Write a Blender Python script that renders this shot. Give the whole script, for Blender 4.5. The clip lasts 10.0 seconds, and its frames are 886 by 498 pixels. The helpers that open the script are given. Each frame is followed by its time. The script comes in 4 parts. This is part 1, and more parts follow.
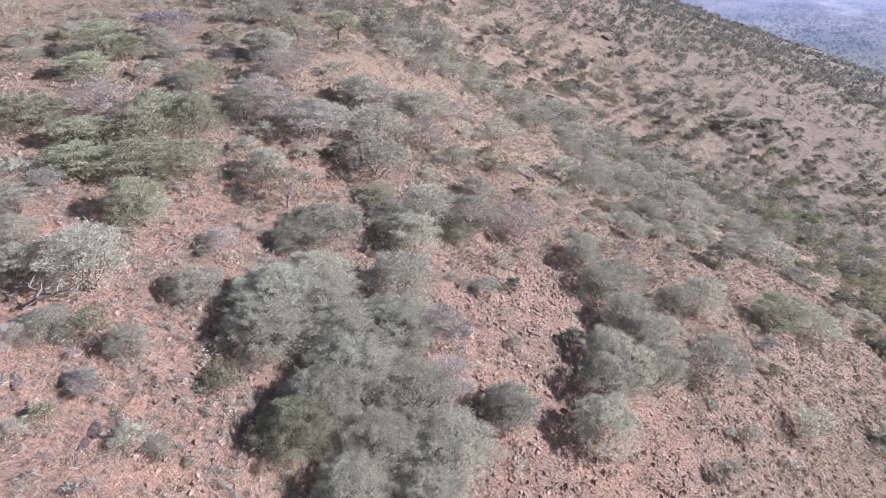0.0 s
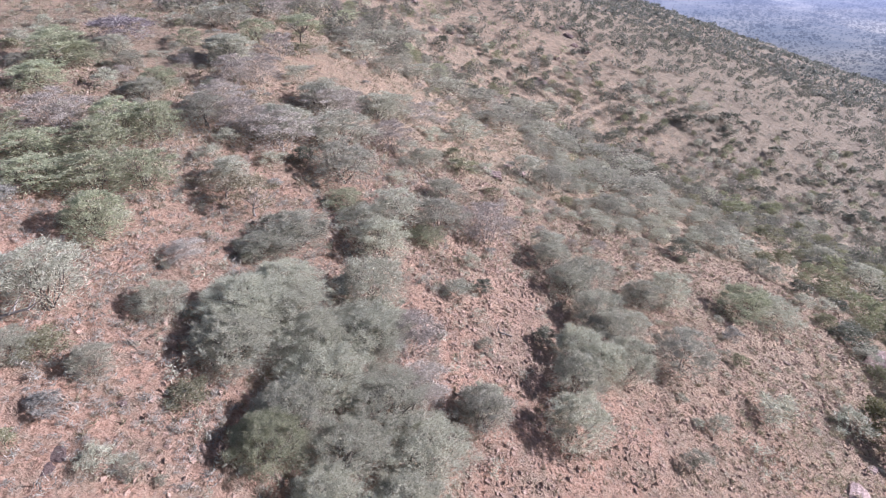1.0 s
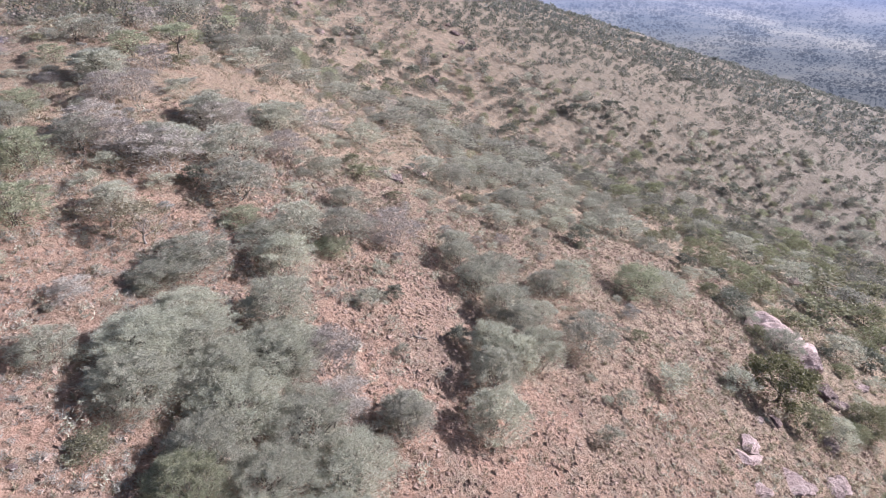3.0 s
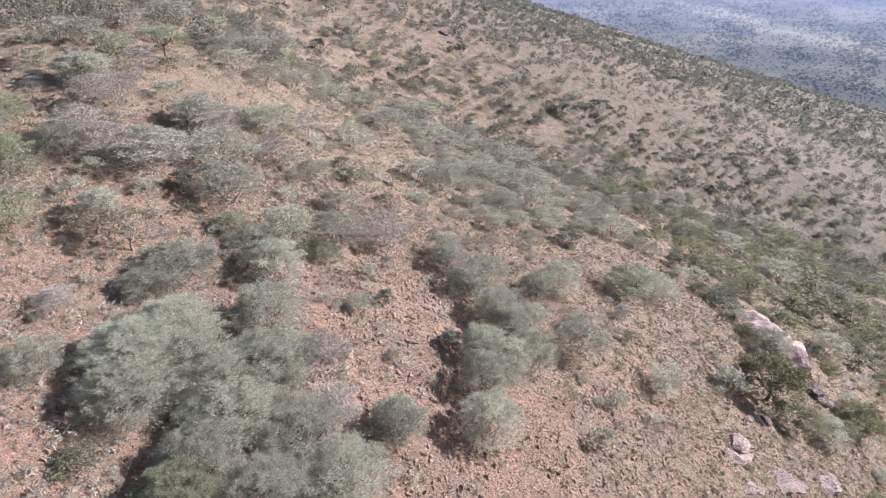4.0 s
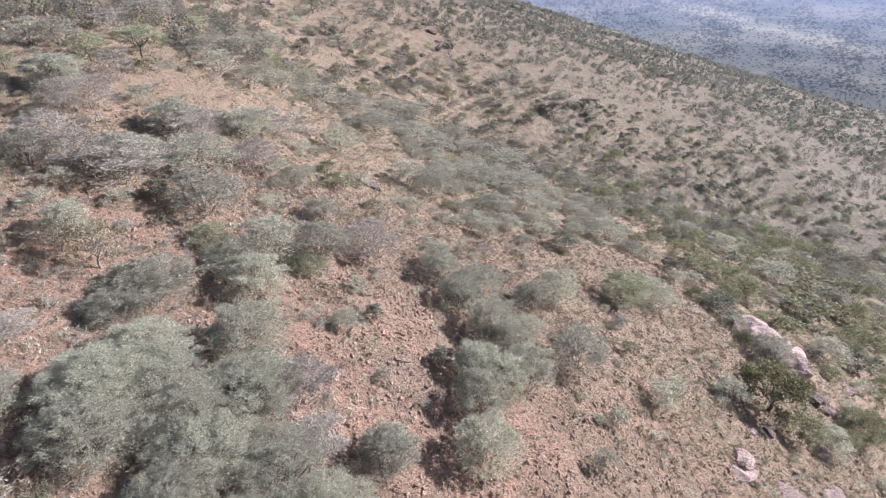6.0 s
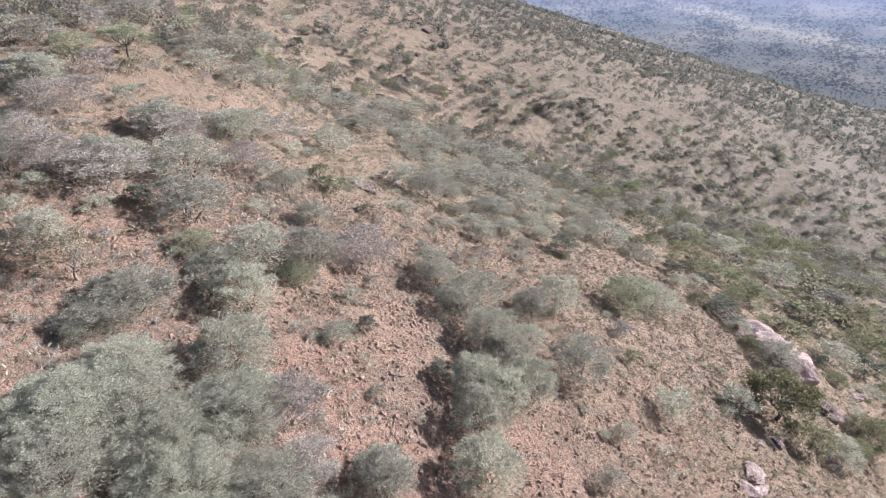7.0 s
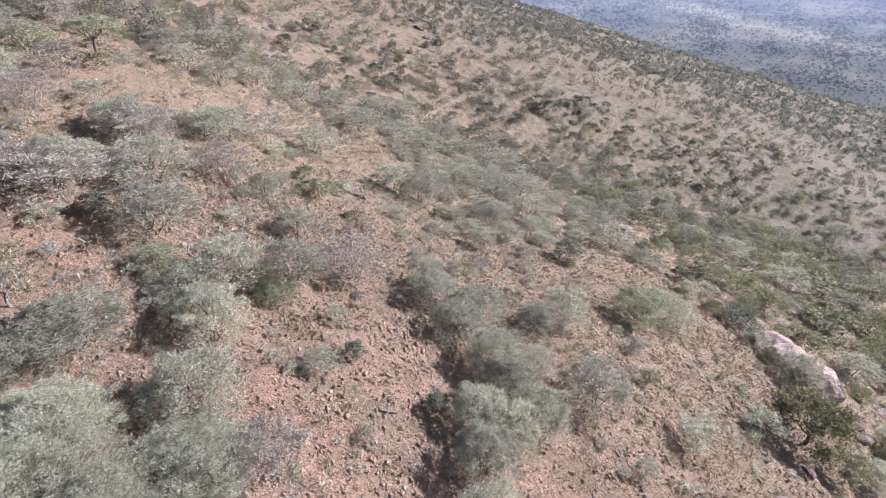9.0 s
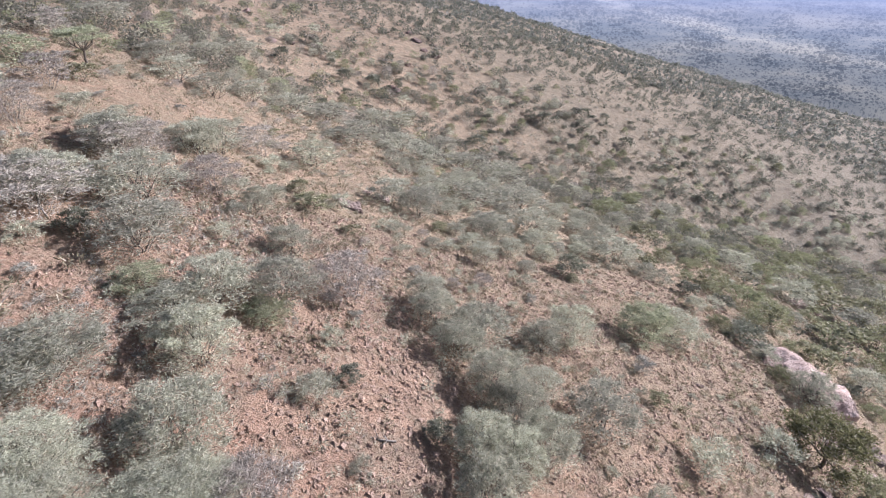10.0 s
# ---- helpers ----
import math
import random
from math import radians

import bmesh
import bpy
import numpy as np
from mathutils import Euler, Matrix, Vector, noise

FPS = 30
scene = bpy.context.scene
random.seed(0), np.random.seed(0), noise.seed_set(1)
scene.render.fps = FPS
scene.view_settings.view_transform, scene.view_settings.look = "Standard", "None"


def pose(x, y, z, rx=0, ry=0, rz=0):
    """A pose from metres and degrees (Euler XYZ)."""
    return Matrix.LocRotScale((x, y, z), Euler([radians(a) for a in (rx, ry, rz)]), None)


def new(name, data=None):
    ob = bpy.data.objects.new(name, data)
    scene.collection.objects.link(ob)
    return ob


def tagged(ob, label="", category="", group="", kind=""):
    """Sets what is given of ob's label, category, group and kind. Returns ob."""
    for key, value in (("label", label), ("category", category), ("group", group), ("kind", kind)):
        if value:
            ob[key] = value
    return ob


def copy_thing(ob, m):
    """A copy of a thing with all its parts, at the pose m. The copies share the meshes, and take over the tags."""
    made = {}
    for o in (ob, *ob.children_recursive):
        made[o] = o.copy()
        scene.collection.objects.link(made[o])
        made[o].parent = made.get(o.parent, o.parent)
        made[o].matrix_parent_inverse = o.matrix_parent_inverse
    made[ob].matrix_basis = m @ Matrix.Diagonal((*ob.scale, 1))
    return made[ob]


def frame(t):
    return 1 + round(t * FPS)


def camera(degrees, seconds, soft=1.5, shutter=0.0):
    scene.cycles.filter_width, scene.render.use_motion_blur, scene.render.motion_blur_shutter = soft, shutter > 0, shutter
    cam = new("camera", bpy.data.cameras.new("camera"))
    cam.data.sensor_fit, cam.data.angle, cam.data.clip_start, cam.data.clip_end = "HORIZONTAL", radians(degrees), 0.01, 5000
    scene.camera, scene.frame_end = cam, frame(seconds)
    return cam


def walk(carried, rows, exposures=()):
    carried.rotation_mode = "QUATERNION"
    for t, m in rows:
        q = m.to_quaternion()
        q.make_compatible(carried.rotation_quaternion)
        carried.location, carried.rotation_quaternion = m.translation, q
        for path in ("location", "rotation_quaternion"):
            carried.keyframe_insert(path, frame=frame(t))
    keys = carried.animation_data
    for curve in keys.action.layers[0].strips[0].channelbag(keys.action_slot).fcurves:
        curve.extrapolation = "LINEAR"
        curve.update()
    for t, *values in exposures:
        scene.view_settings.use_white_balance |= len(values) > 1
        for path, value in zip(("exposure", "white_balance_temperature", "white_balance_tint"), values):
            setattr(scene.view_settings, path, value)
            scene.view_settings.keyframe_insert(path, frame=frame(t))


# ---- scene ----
cam = camera(74.14, 10.0, soft=1.0)
walk(cam, [
    (0, pose(0.000, 0.000, 100.000, 60.000, -0.000, -0.000)),
    (0.3, pose(-0.015, 0.068, 100.084, 59.971, 0.016, -0.562)),
    (0.4, pose(-0.020, 0.091, 100.112, 59.962, 0.022, -1.310)),
    (0.5, pose(-0.026, 0.114, 100.140, 59.952, 0.027, -2.161)),
    (0.8, pose(0.034, 0.132, 100.280, 59.924, 0.052, -2.532)),
    (0.9, pose(0.054, 0.138, 100.326, 59.914, 0.060, -2.768)),
    (1, pose(0.074, 0.144, 100.373, 59.905, 0.068, -3.392)),
    (1.1, pose(0.077, 0.164, 100.397, 59.904, 0.080, -4.903)),
    (1.3, pose(0.081, 0.203, 100.445, 59.903, 0.104, -5.706)),
    (1.5, pose(0.086, 0.242, 100.493, 59.902, 0.128, -6.236)),
    (1.6, pose(0.093, 0.227, 100.539, 59.884, 0.128, -7.268)),
    (1.7, pose(0.100, 0.213, 100.585, 59.867, 0.127, -9.054)),
    (1.8, pose(0.106, 0.198, 100.632, 59.850, 0.127, -10.666)),
    (1.9, pose(0.113, 0.184, 100.678, 59.833, 0.126, -11.135)),
    (2, pose(0.120, 0.169, 100.724, 59.816, 0.126, -11.554)),
    (2.2, pose(0.106, 0.137, 100.833, 59.791, 0.128, -12.297)),
    (2.5, pose(0.087, 0.088, 100.996, 59.753, 0.132, -13.104)),
    (2.7, pose(0.107, 0.155, 101.047, 59.738, 0.131, -13.477)),
    (3.8, pose(0.220, 0.523, 101.331, 59.657, 0.127, -14.522)),
    (4, pose(0.241, 0.590, 101.382, 59.642, 0.126, -14.856)),
    (4.5, pose(0.352, 1.129, 101.333, 59.629, 0.096, -15.228)),
    (5, pose(0.482, 1.794, 101.273, 59.615, 0.095, -15.518)),
    (5.5, pose(0.671, 2.620, 101.146, 59.567, 0.081, -15.779)),
    (7, pose(1.547, 5.961, 100.358, 59.467, 0.096, -16.442)),
    (7.5, pose(1.888, 7.296, 99.913, 59.468, 0.089, -16.645)),
    (8, pose(2.258, 8.734, 99.367, 59.462, 0.070, -16.819)),
    (8.5, pose(2.629, 10.233, 98.808, 59.439, 0.085, -17.008)),
    (9, pose(2.957, 11.711, 98.239, 59.412, 0.076, -17.182)),
    (9.5, pose(3.233, 12.978, 97.821, 59.405, 0.079, -17.336)),
    (9.8, pose(3.301, 13.456, 97.611, 59.405, 0.108, -17.419)),
    (9.9, pose(3.324, 13.616, 97.541, 59.755, 0.118, -17.446)),
    (10, pose(3.347, 13.775, 97.472, 60.595, 0.128, -17.471)),
], exposures=[(0, 1.14, 5540, 22), (2.7, 1.14, 5620, 20), (4.5, 1.15, 5730, 16), (10, 1.15, 5730, 16)])

# ---- world, sun, exposure ----
SUN_AZIMUTH, SUN_HEIGHT = 87.0, 23.0
world = bpy.data.worlds.new("sky")
scene.world = world
world.use_nodes = True
wn = world.node_tree.nodes
wl = world.node_tree.links
wn.clear()
sky = wn.new("ShaderNodeTexSky")
sky.sky_type = 'NISHITA'
sky.sun_disc = False
sky.sun_elevation = radians(SUN_HEIGHT)
sky.sun_rotation = radians(SUN_AZIMUTH)
sky.dust_density = 2.5
wb = wn.new("ShaderNodeBackground")
wb.inputs["Strength"].default_value = 0.065
wo = wn.new("ShaderNodeOutputWorld")
wl.new(sky.outputs[0], wb.inputs[0])
wl.new(wb.outputs[0], wo.inputs[0])

sun_data = bpy.data.lights.new("sun", 'SUN')
sun_data.energy = 5.0
sun_data.angle = radians(0.6)
sun_data.color = (1.0, 0.95, 0.89)
sun = new("sun", sun_data)
az, el = radians(SUN_AZIMUTH), radians(SUN_HEIGHT)
toward = Vector((math.sin(az) * math.cos(el), math.cos(az) * math.cos(el), math.sin(el)))
sun.matrix_basis = Matrix.Translation((60, 40, 160)) @ toward.to_track_quat("Z", "Y").to_matrix().to_4x4()


# ---- materials ----
def shader(name, rough=0.9, spec=0.2):
    m = bpy.data.materials.new(name)
    m.use_nodes = True
    nt = m.node_tree
    b = nt.nodes["Principled BSDF"]
    b.inputs["Roughness"].default_value = rough
    b.inputs["Specular IOR Level"].default_value = spec
    return m, nt, b


def noise_tex(nt, scale, detail=4.0, rough=0.6, coords=None):
    n = nt.nodes.new("ShaderNodeTexNoise")
    n.inputs["Scale"].default_value = scale
    n.inputs["Detail"].default_value = detail
    n.inputs["Roughness"].default_value = rough
    if coords is not None:
        nt.links.new(coords, n.inputs["Vector"])
    return n.outputs["Fac"]


def ramp(nt, value, stops):
    r = nt.nodes.new("ShaderNodeValToRGB")
    while len(r.color_ramp.elements) < len(stops):
        r.color_ramp.elements.new(0.5)
    for e, (at, c) in zip(r.color_ramp.elements, stops):
        e.position = at
        e.color = (*c, 1) if len(c) == 3 else c
    nt.links.new(value, r.inputs[0])
    return r.outputs[0]


def mix(nt, fac, a, b, how='MIX'):
    n = nt.nodes.new("ShaderNodeMix")
    n.data_type = 'RGBA'
    n.blend_type = how
    for sock, v in ((n.inputs[0], fac), (n.inputs[6], a), (n.inputs[7], b)):
        if isinstance(v, (int, float)):
            sock.default_value = v
        elif isinstance(v, tuple):
            sock.default_value = (*v, 1)
        else:
            nt.links.new(v, sock)
    return n.outputs[2]


def maprange(nt, v, lo, hi, a=0.0, b=1.0):
    n = nt.nodes.new("ShaderNodeMapRange")
    n.inputs[1].default_value, n.inputs[2].default_value = lo, hi
    n.inputs[3].default_value, n.inputs[4].default_value = a, b
    nt.links.new(v, n.inputs[0])
    return n.outputs[0]


def bumped(nt, b, value, strength, distance):
    n = nt.nodes.new("ShaderNodeBump")
    n.inputs["Strength"].default_value = strength
    n.inputs["Distance"].default_value = distance
    nt.links.new(value, n.inputs["Height"])
    nt.links.new(n.outputs[0], b.inputs["Normal"])


def math_node(nt, op, a, b):
    n = nt.nodes.new("ShaderNodeMath")
    n.operation = op
    for sock, v in zip(n.inputs, (a, b)):
        if isinstance(v, (int, float)):
            sock.default_value = v
        else:
            nt.links.new(v, sock)
    return n.outputs[0]


def ground_material():
    m, nt, b = shader("stony_soil", 0.95, 0.15)
    pos = nt.nodes.new("ShaderNodeNewGeometry").outputs["Position"]
    sep = nt.nodes.new("ShaderNodeSeparateXYZ")
    nt.links.new(pos, sep.inputs[0])
    patch = noise_tex(nt, 0.11, 5, 0.6, pos)
    mid = noise_tex(nt, 0.55, 5, 0.65, pos)
    fine = noise_tex(nt, 3.2, 6, 0.7, pos)
    grit = noise_tex(nt, 11.0, 3, 0.7, pos)
    red = ramp(nt, fine, [(0.28, (0.138, 0.078, 0.053)), (0.45, (0.345, 0.214, 0.156)), (0.62, (0.435, 0.292, 0.218)), (0.8, (0.475, 0.360, 0.284))])
    tan = ramp(nt, fine, [(0.26, (0.138, 0.096, 0.068)), (0.44, (0.305, 0.222, 0.158)), (0.66, (0.380, 0.286, 0.206)), (0.82, (0.440, 0.352, 0.268))])
    straw = ramp(nt, fine, [(0.3, (0.112, 0.097, 0.070)), (0.5, (0.203, 0.178, 0.130)), (0.75, (0.287, 0.259, 0.196))])
    # soil turns from red to tan across the spur and down into the valley
    zone = math_node(nt, 'ADD', maprange(nt, sep.outputs[0], 4, 42, 0, 0.8), maprange(nt, sep.outputs[1], 34, 74, 0, 0.95))
    zone = math_node(nt, 'ADD', zone, maprange(nt, patch, 0.35, 0.65, -0.35, 0.35))
    zone = ramp(nt, zone, [(0.0, (0, 0, 0)), (1.0, (1, 1, 1))])
    col = mix(nt, zone, red, tan)
    grass = ramp(nt, mid, [(0.46, (0, 0, 0)), (0.66, (1, 1, 1))])
    grass = mix(nt, 0.6, (0, 0, 0), grass)
    col = mix(nt, grass, col, straw)
    # valley floor and far slopes: earth greyed in colour for the haze of distance
    hazed_earth = ramp(nt, mid, [(0.35, (0.140, 0.123, 0.112)), (0.6, (0.250, 0.222, 0.202))])
    col = mix(nt, maprange(nt, sep.outputs[2], 10, -60), col, hazed_earth)
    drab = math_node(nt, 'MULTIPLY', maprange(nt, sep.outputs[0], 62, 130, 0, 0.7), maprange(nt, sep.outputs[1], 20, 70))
    col = mix(nt, drab, col, mix(nt, 0.75, hazed_earth, (0.215, 0.178, 0.124)))
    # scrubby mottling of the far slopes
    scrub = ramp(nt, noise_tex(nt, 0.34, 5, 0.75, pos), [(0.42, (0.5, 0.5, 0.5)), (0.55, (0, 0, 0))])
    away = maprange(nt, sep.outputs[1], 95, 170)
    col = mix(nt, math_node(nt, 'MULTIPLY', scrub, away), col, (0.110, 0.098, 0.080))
    litter = noise_tex(nt, 0.38, 6, 0.72, pos)
    col = mix(nt, ramp(nt, litter, [(0.34, (0.7, 0.7, 0.7)), (0.50, (0, 0, 0))]), col, mix(nt, 0.65, col, (0.105, 0.078, 0.062)))
    tuft = noise_tex(nt, 1.1, 3, 0.75, pos)
    col = mix(nt, ramp(nt, tuft, [(0.30, (0.6, 0.6, 0.6)), (0.42, (0, 0, 0))]), col, (0.087, 0.078, 0.059))
    col = mix(nt, ramp(nt, tuft, [(0.58, (0, 0, 0)), (0.70, (0.6, 0.6, 0.6))]), col, mix(nt, 0.6, col, (0.350, 0.301, 0.245)))
    col = mix(nt, ramp(nt, grit, [(0.3, (1, 1, 1)), (0.42, (0, 0, 0))]), col, mix(nt, 0.55, col, (0.070, 0.052, 0.042)))
    col = mix(nt, ramp(nt, grit, [(0.66, (0, 0, 0)), (0.74, (1, 1, 1))]), col, mix(nt, 0.5, col, (0.434, 0.364, 0.308)))
    nt.links.new(col, b.inputs["Base Color"])
    bumped(nt, b, math_node(nt, 'ADD', math_node(nt, 'ADD', fine, grit), math_node(nt, 'MULTIPLY', tuft, 2.0)), 1.0, 0.28)
    return m


def rock_material(name, dark, light):
    m, nt, b = shader(name, 0.85, 0.25)
    pos = nt.nodes.new("ShaderNodeNewGeometry").outputs["Position"]
    inf = nt.nodes.new("ShaderNodeObjectInfo").outputs["Random"]
    isl = nt.nodes.new("ShaderNodeNewGeometry").outputs["Random Per Island"]
    n1 = noise_tex(nt, 0.7, 6, 0.65, pos)
    n2 = noise_tex(nt, 4.5, 5, 0.7, pos)
    v = math_node(nt, 'ADD', math_node(nt, 'MULTIPLY', n1, 0.55), math_node(nt, 'MULTIPLY', n2, 0.45))
    col = ramp(nt, v, [(0.34, dark), (0.52, tuple((a + c) / 2 for a, c in zip(dark, light))), (0.66, light)])
    tone = math_node(nt, 'ADD', maprange(nt, inf, 0, 1, 0.85, 1.1), maprange(nt, isl, 0, 1, -0.25, 0.2))
    hs = nt.nodes.new("ShaderNodeHueSaturation")
    nt.links.new(tone, hs.inputs["Value"])
    nt.links.new(col, hs.inputs["Color"])
    nt.links.new(hs.outputs[0], b.inputs["Base Color"])
    bumped(nt, b, v, 1.0, 0.5)
    return m


def leaf_material(name, dark, light, through_light=0.34, twigs=0.8):
    m, nt, b = shader(name, 0.95, 0.05)
    geo = nt.nodes.new("ShaderNodeNewGeometry")
    inf = nt.nodes.new("ShaderNodeObjectInfo").outputs["Random"]
    patch = noise_tex(nt, 0.9, 3, 0.6, geo.outputs["Position"])
    v = math_node(nt, 'ADD', math_node(nt, 'MULTIPLY', geo.outputs["Random Per Island"], 0.50), math_node(nt, 'MULTIPLY', patch, 0.60))
    col = ramp(nt, v, [(0.15, dark), (0.85, light)])
    # bleached twigs and withered sprays between the leaves
    one = nt.nodes.new("ShaderNodeTexWhiteNoise")
    one.noise_dimensions = '1D'
    nt.links.new(geo.outputs["Random Per Island"], one.inputs["W"])
    col = mix(nt, maprange(nt, one.outputs["Value"], 0.86, 0.87, 0.0, twigs), col, mix(nt, 0.55, light, (0.620, 0.570, 0.500)))
    col = mix(nt, maprange(nt, one.outputs["Value"], 0.11, 0.10, 0.0, twigs), col, mix(nt, 0.55, dark, (0.060, 0.048, 0.040)))
    hs = nt.nodes.new("ShaderNodeHueSaturation")
    nt.links.new(maprange(nt, inf, 0, 1, 0.8, 1.15), hs.inputs["Value"])
    nt.links.new(maprange(nt, inf, 0, 1, 0.485, 0.51), hs.inputs["Hue"])
    nt.links.new(col, hs.inputs["Color"])
    nt.links.new(hs.outputs[0], b.inputs["Base Color"])
    tr = nt.nodes.new("ShaderNodeBsdfTranslucent")
    nt.links.new(hs.outputs[0], tr.inputs[0])
    ms = nt.nodes.new("ShaderNodeMixShader")
    ms.inputs[0].default_value = through_light
    nt.links.new(b.outputs[0], ms.inputs[1])
    nt.links.new(tr.outputs[0], ms.inputs[2])
    nt.links.new(ms.outputs[0], nt.nodes["Material Output"].inputs[0])
    return m


def bark_material(name, dark, light):
    m, nt, b = shader(name, 0.9, 0.15)
    pos = nt.nodes.new("ShaderNodeNewGeometry").outputs["Position"]
    v = noise_tex(nt, 6.0, 5, 0.7, pos)
    nt.links.new(ramp(nt, v, [(0.3, dark), (0.7, light)]), b.inputs["Base Color"])
    bumped(nt, b, v, 0.6, 0.03)
    return m


SOIL = ground_material()
PINK_ROCK = rock_material("pink_granite", (0.160, 0.106, 0.096), (0.530, 0.410, 0.370))
PALE_ROCK = rock_material("pale_broken_rock", (0.240, 0.160, 0.142), (0.650, 0.500, 0.455))
DARK_ROCK = rock_material("weathered_rock", (0.098, 0.064, 0.060), (0.270, 0.195, 0.173))
STONE = rock_material("loose_stone", (0.225, 0.148, 0.114), (0.460, 0.335, 0.268))
BARK = bark_material("grey_bark", (0.050, 0.042, 0.037), (0.150, 0.128, 0.110))
PALE_BARK = bark_material("bleached_wood", (0.120, 0.104, 0.094), (0.330, 0.296, 0.266))
LEAF = {
    "grey": leaf_material("grey_green_leaves", (0.255, 0.255, 0.198), (0.560, 0.556, 0.442), 0.5),
    "pale": leaf_material("pale_grey_leaves", (0.240, 0.238, 0.190), (0.530, 0.522, 0.425), 0.5),
    "green": leaf_material("olive_leaves", (0.220, 0.236, 0.152), (0.510, 0.530, 0.365), 0.5),
    "fresh": leaf_material("fresh_green_leaves", (0.235, 0.248, 0.160), (0.455, 0.470, 0.320), 0.5),
    "olive": leaf_material("olive_green_leaves", (0.140, 0.148, 0.084), (0.345, 0.350, 0.212), 0.5),
    "dark": leaf_material("dark_leaves", (0.100, 0.104, 0.080), (0.240, 0.242, 0.188), 0.45),
    "yellow": leaf_material("yellow_green_leaves", (0.160, 0.158, 0.096), (0.390, 0.378, 0.242)),
    "bare": leaf_material("bare_twigs", (0.265, 0.234, 0.206), (0.480, 0.436, 0.390), 0.35),
    "purple": leaf_material("purple_twigs", (0.160, 0.138, 0.148), (0.310, 0.270, 0.286), 0.2),
    "white": leaf_material("whitish_leaves", (0.220, 0.212, 0.185), (0.430, 0.415, 0.370)),
    "dry": leaf_material("dry_leaves", (0.150, 0.130, 0.088), (0.330, 0.292, 0.205)),
    "lush": leaf_material("lush_leaves", (0.120, 0.122, 0.058), (0.310, 0.305, 0.160)),
    "straw": leaf_material("dry_grass", (0.170, 0.142, 0.092), (0.370, 0.325, 0.225)),
    # far and valley leaf colours are greyed to carry some distance haze
    "far": leaf_material("hazed_far_leaves", (0.120, 0.120, 0.097), (0.255, 0.252, 0.206), 0.5),
    "valley": leaf_material("hazed_valley_leaves", (0.135, 0.142, 0.125), (0.245, 0.255, 0.225), 0.5),
}


def backdrop_material():
    m = bpy.data.materials.new("hazy_distance")
    m.use_nodes = True
    nt = m.node_tree
    nt.nodes.clear()
    pos = nt.nodes.new("ShaderNodeNewGeometry").outputs["Position"]
    sep = nt.nodes.new("ShaderNodeSeparateXYZ")
    nt.links.new(pos, sep.inputs[0])
    flat = nt.nodes.new("ShaderNodeVectorMath")
    flat.operation = 'LENGTH'
    level = nt.nodes.new("ShaderNodeCombineXYZ")
    nt.links.new(sep.outputs[0], level.inputs[0])
    nt.links.new(sep.outputs[1], level.inputs[1])
    nt.links.new(level.outputs[0], flat.inputs[0])
    away = flat.outputs["Value"]
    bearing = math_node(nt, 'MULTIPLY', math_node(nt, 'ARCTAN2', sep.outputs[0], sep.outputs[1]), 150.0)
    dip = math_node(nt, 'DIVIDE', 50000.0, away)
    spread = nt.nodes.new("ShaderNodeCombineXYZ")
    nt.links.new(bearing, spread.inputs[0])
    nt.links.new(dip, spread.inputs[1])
    # haze is painted in: paler and bluer with distance, on a self-glowing sheet
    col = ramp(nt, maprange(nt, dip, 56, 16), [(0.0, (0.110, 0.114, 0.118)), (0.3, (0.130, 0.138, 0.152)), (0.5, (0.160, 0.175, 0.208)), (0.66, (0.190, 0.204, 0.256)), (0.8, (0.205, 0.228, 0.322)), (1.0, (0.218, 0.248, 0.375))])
    # bush country thinning into haze, with pale dry stretches
    thin = noise_tex(nt, 0.11, 6, 0.72, spread.outputs[0])
    ragged = noise_tex(nt, 3.0, 3, 0.7, spread.outputs[0])
    bushes = None
    for size, bare in ((1.3, 0.03), (2.6, 0.06)):
        dots = nt.nodes.new("ShaderNodeTexVoronoi")
        dots.inputs["Scale"].default_value = size
        nt.links.new(spread.outputs[0], dots.inputs["Vector"])
        d = math_node(nt, 'ADD', dots.outputs["Distance"], math_node(nt, 'ADD', maprange(nt, thin, 0.35, 0.65, bare + 0.14, bare - 0.34), maprange(nt, ragged, 0.3, 0.7, -0.2, 0.2)))
        layer = ramp(nt, d, [(0.26, (0.58, 0.60, 0.64)), (0.44, (1.12, 1.09, 1.05))])
        bushes = layer if bushes is None else mix(nt, 0.75, bushes, layer, 'MULTIPLY')
    groves = ramp(nt, noise_tex(nt, 0.006, 5, 0.65, level.outputs[0]), [(0.38, (0.74, 0.79, 0.86)), (0.50, (1.0, 1.0, 1.0)), (0.62, (1.35, 1.27, 1.16))])
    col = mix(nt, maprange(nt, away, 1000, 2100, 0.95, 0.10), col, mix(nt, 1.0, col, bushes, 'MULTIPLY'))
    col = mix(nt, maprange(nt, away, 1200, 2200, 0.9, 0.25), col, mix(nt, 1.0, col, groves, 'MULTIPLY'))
    # a pale dry river bed crosses the plain
    winding = math_node(nt, 'ADD', sep.outputs[0], maprange(nt, noise_tex(nt, 0.004, 3, 0.6, level.outputs[0]), 0.3, 0.7, -70, 70))
    bed = math_node(nt, 'ABSOLUTE', math_node(nt, 'SUBTRACT', winding, 955.0), 0.0)
    sand = ramp(nt, maprange(nt, bed, 0, 90), [(0.0, (0.75, 0.75, 0.75)), (0.22, (0.6, 0.6, 0.6)), (0.5, (0, 0, 0))])
    sand = math_node(nt, 'MULTIPLY', sand, maprange(nt, ragged, 0.35, 0.6, 0.3, 1.0))
    col = mix(nt, sand, col, mix(nt, 1.0, col, (1.55, 1.45, 1.30), 'MULTIPLY'))
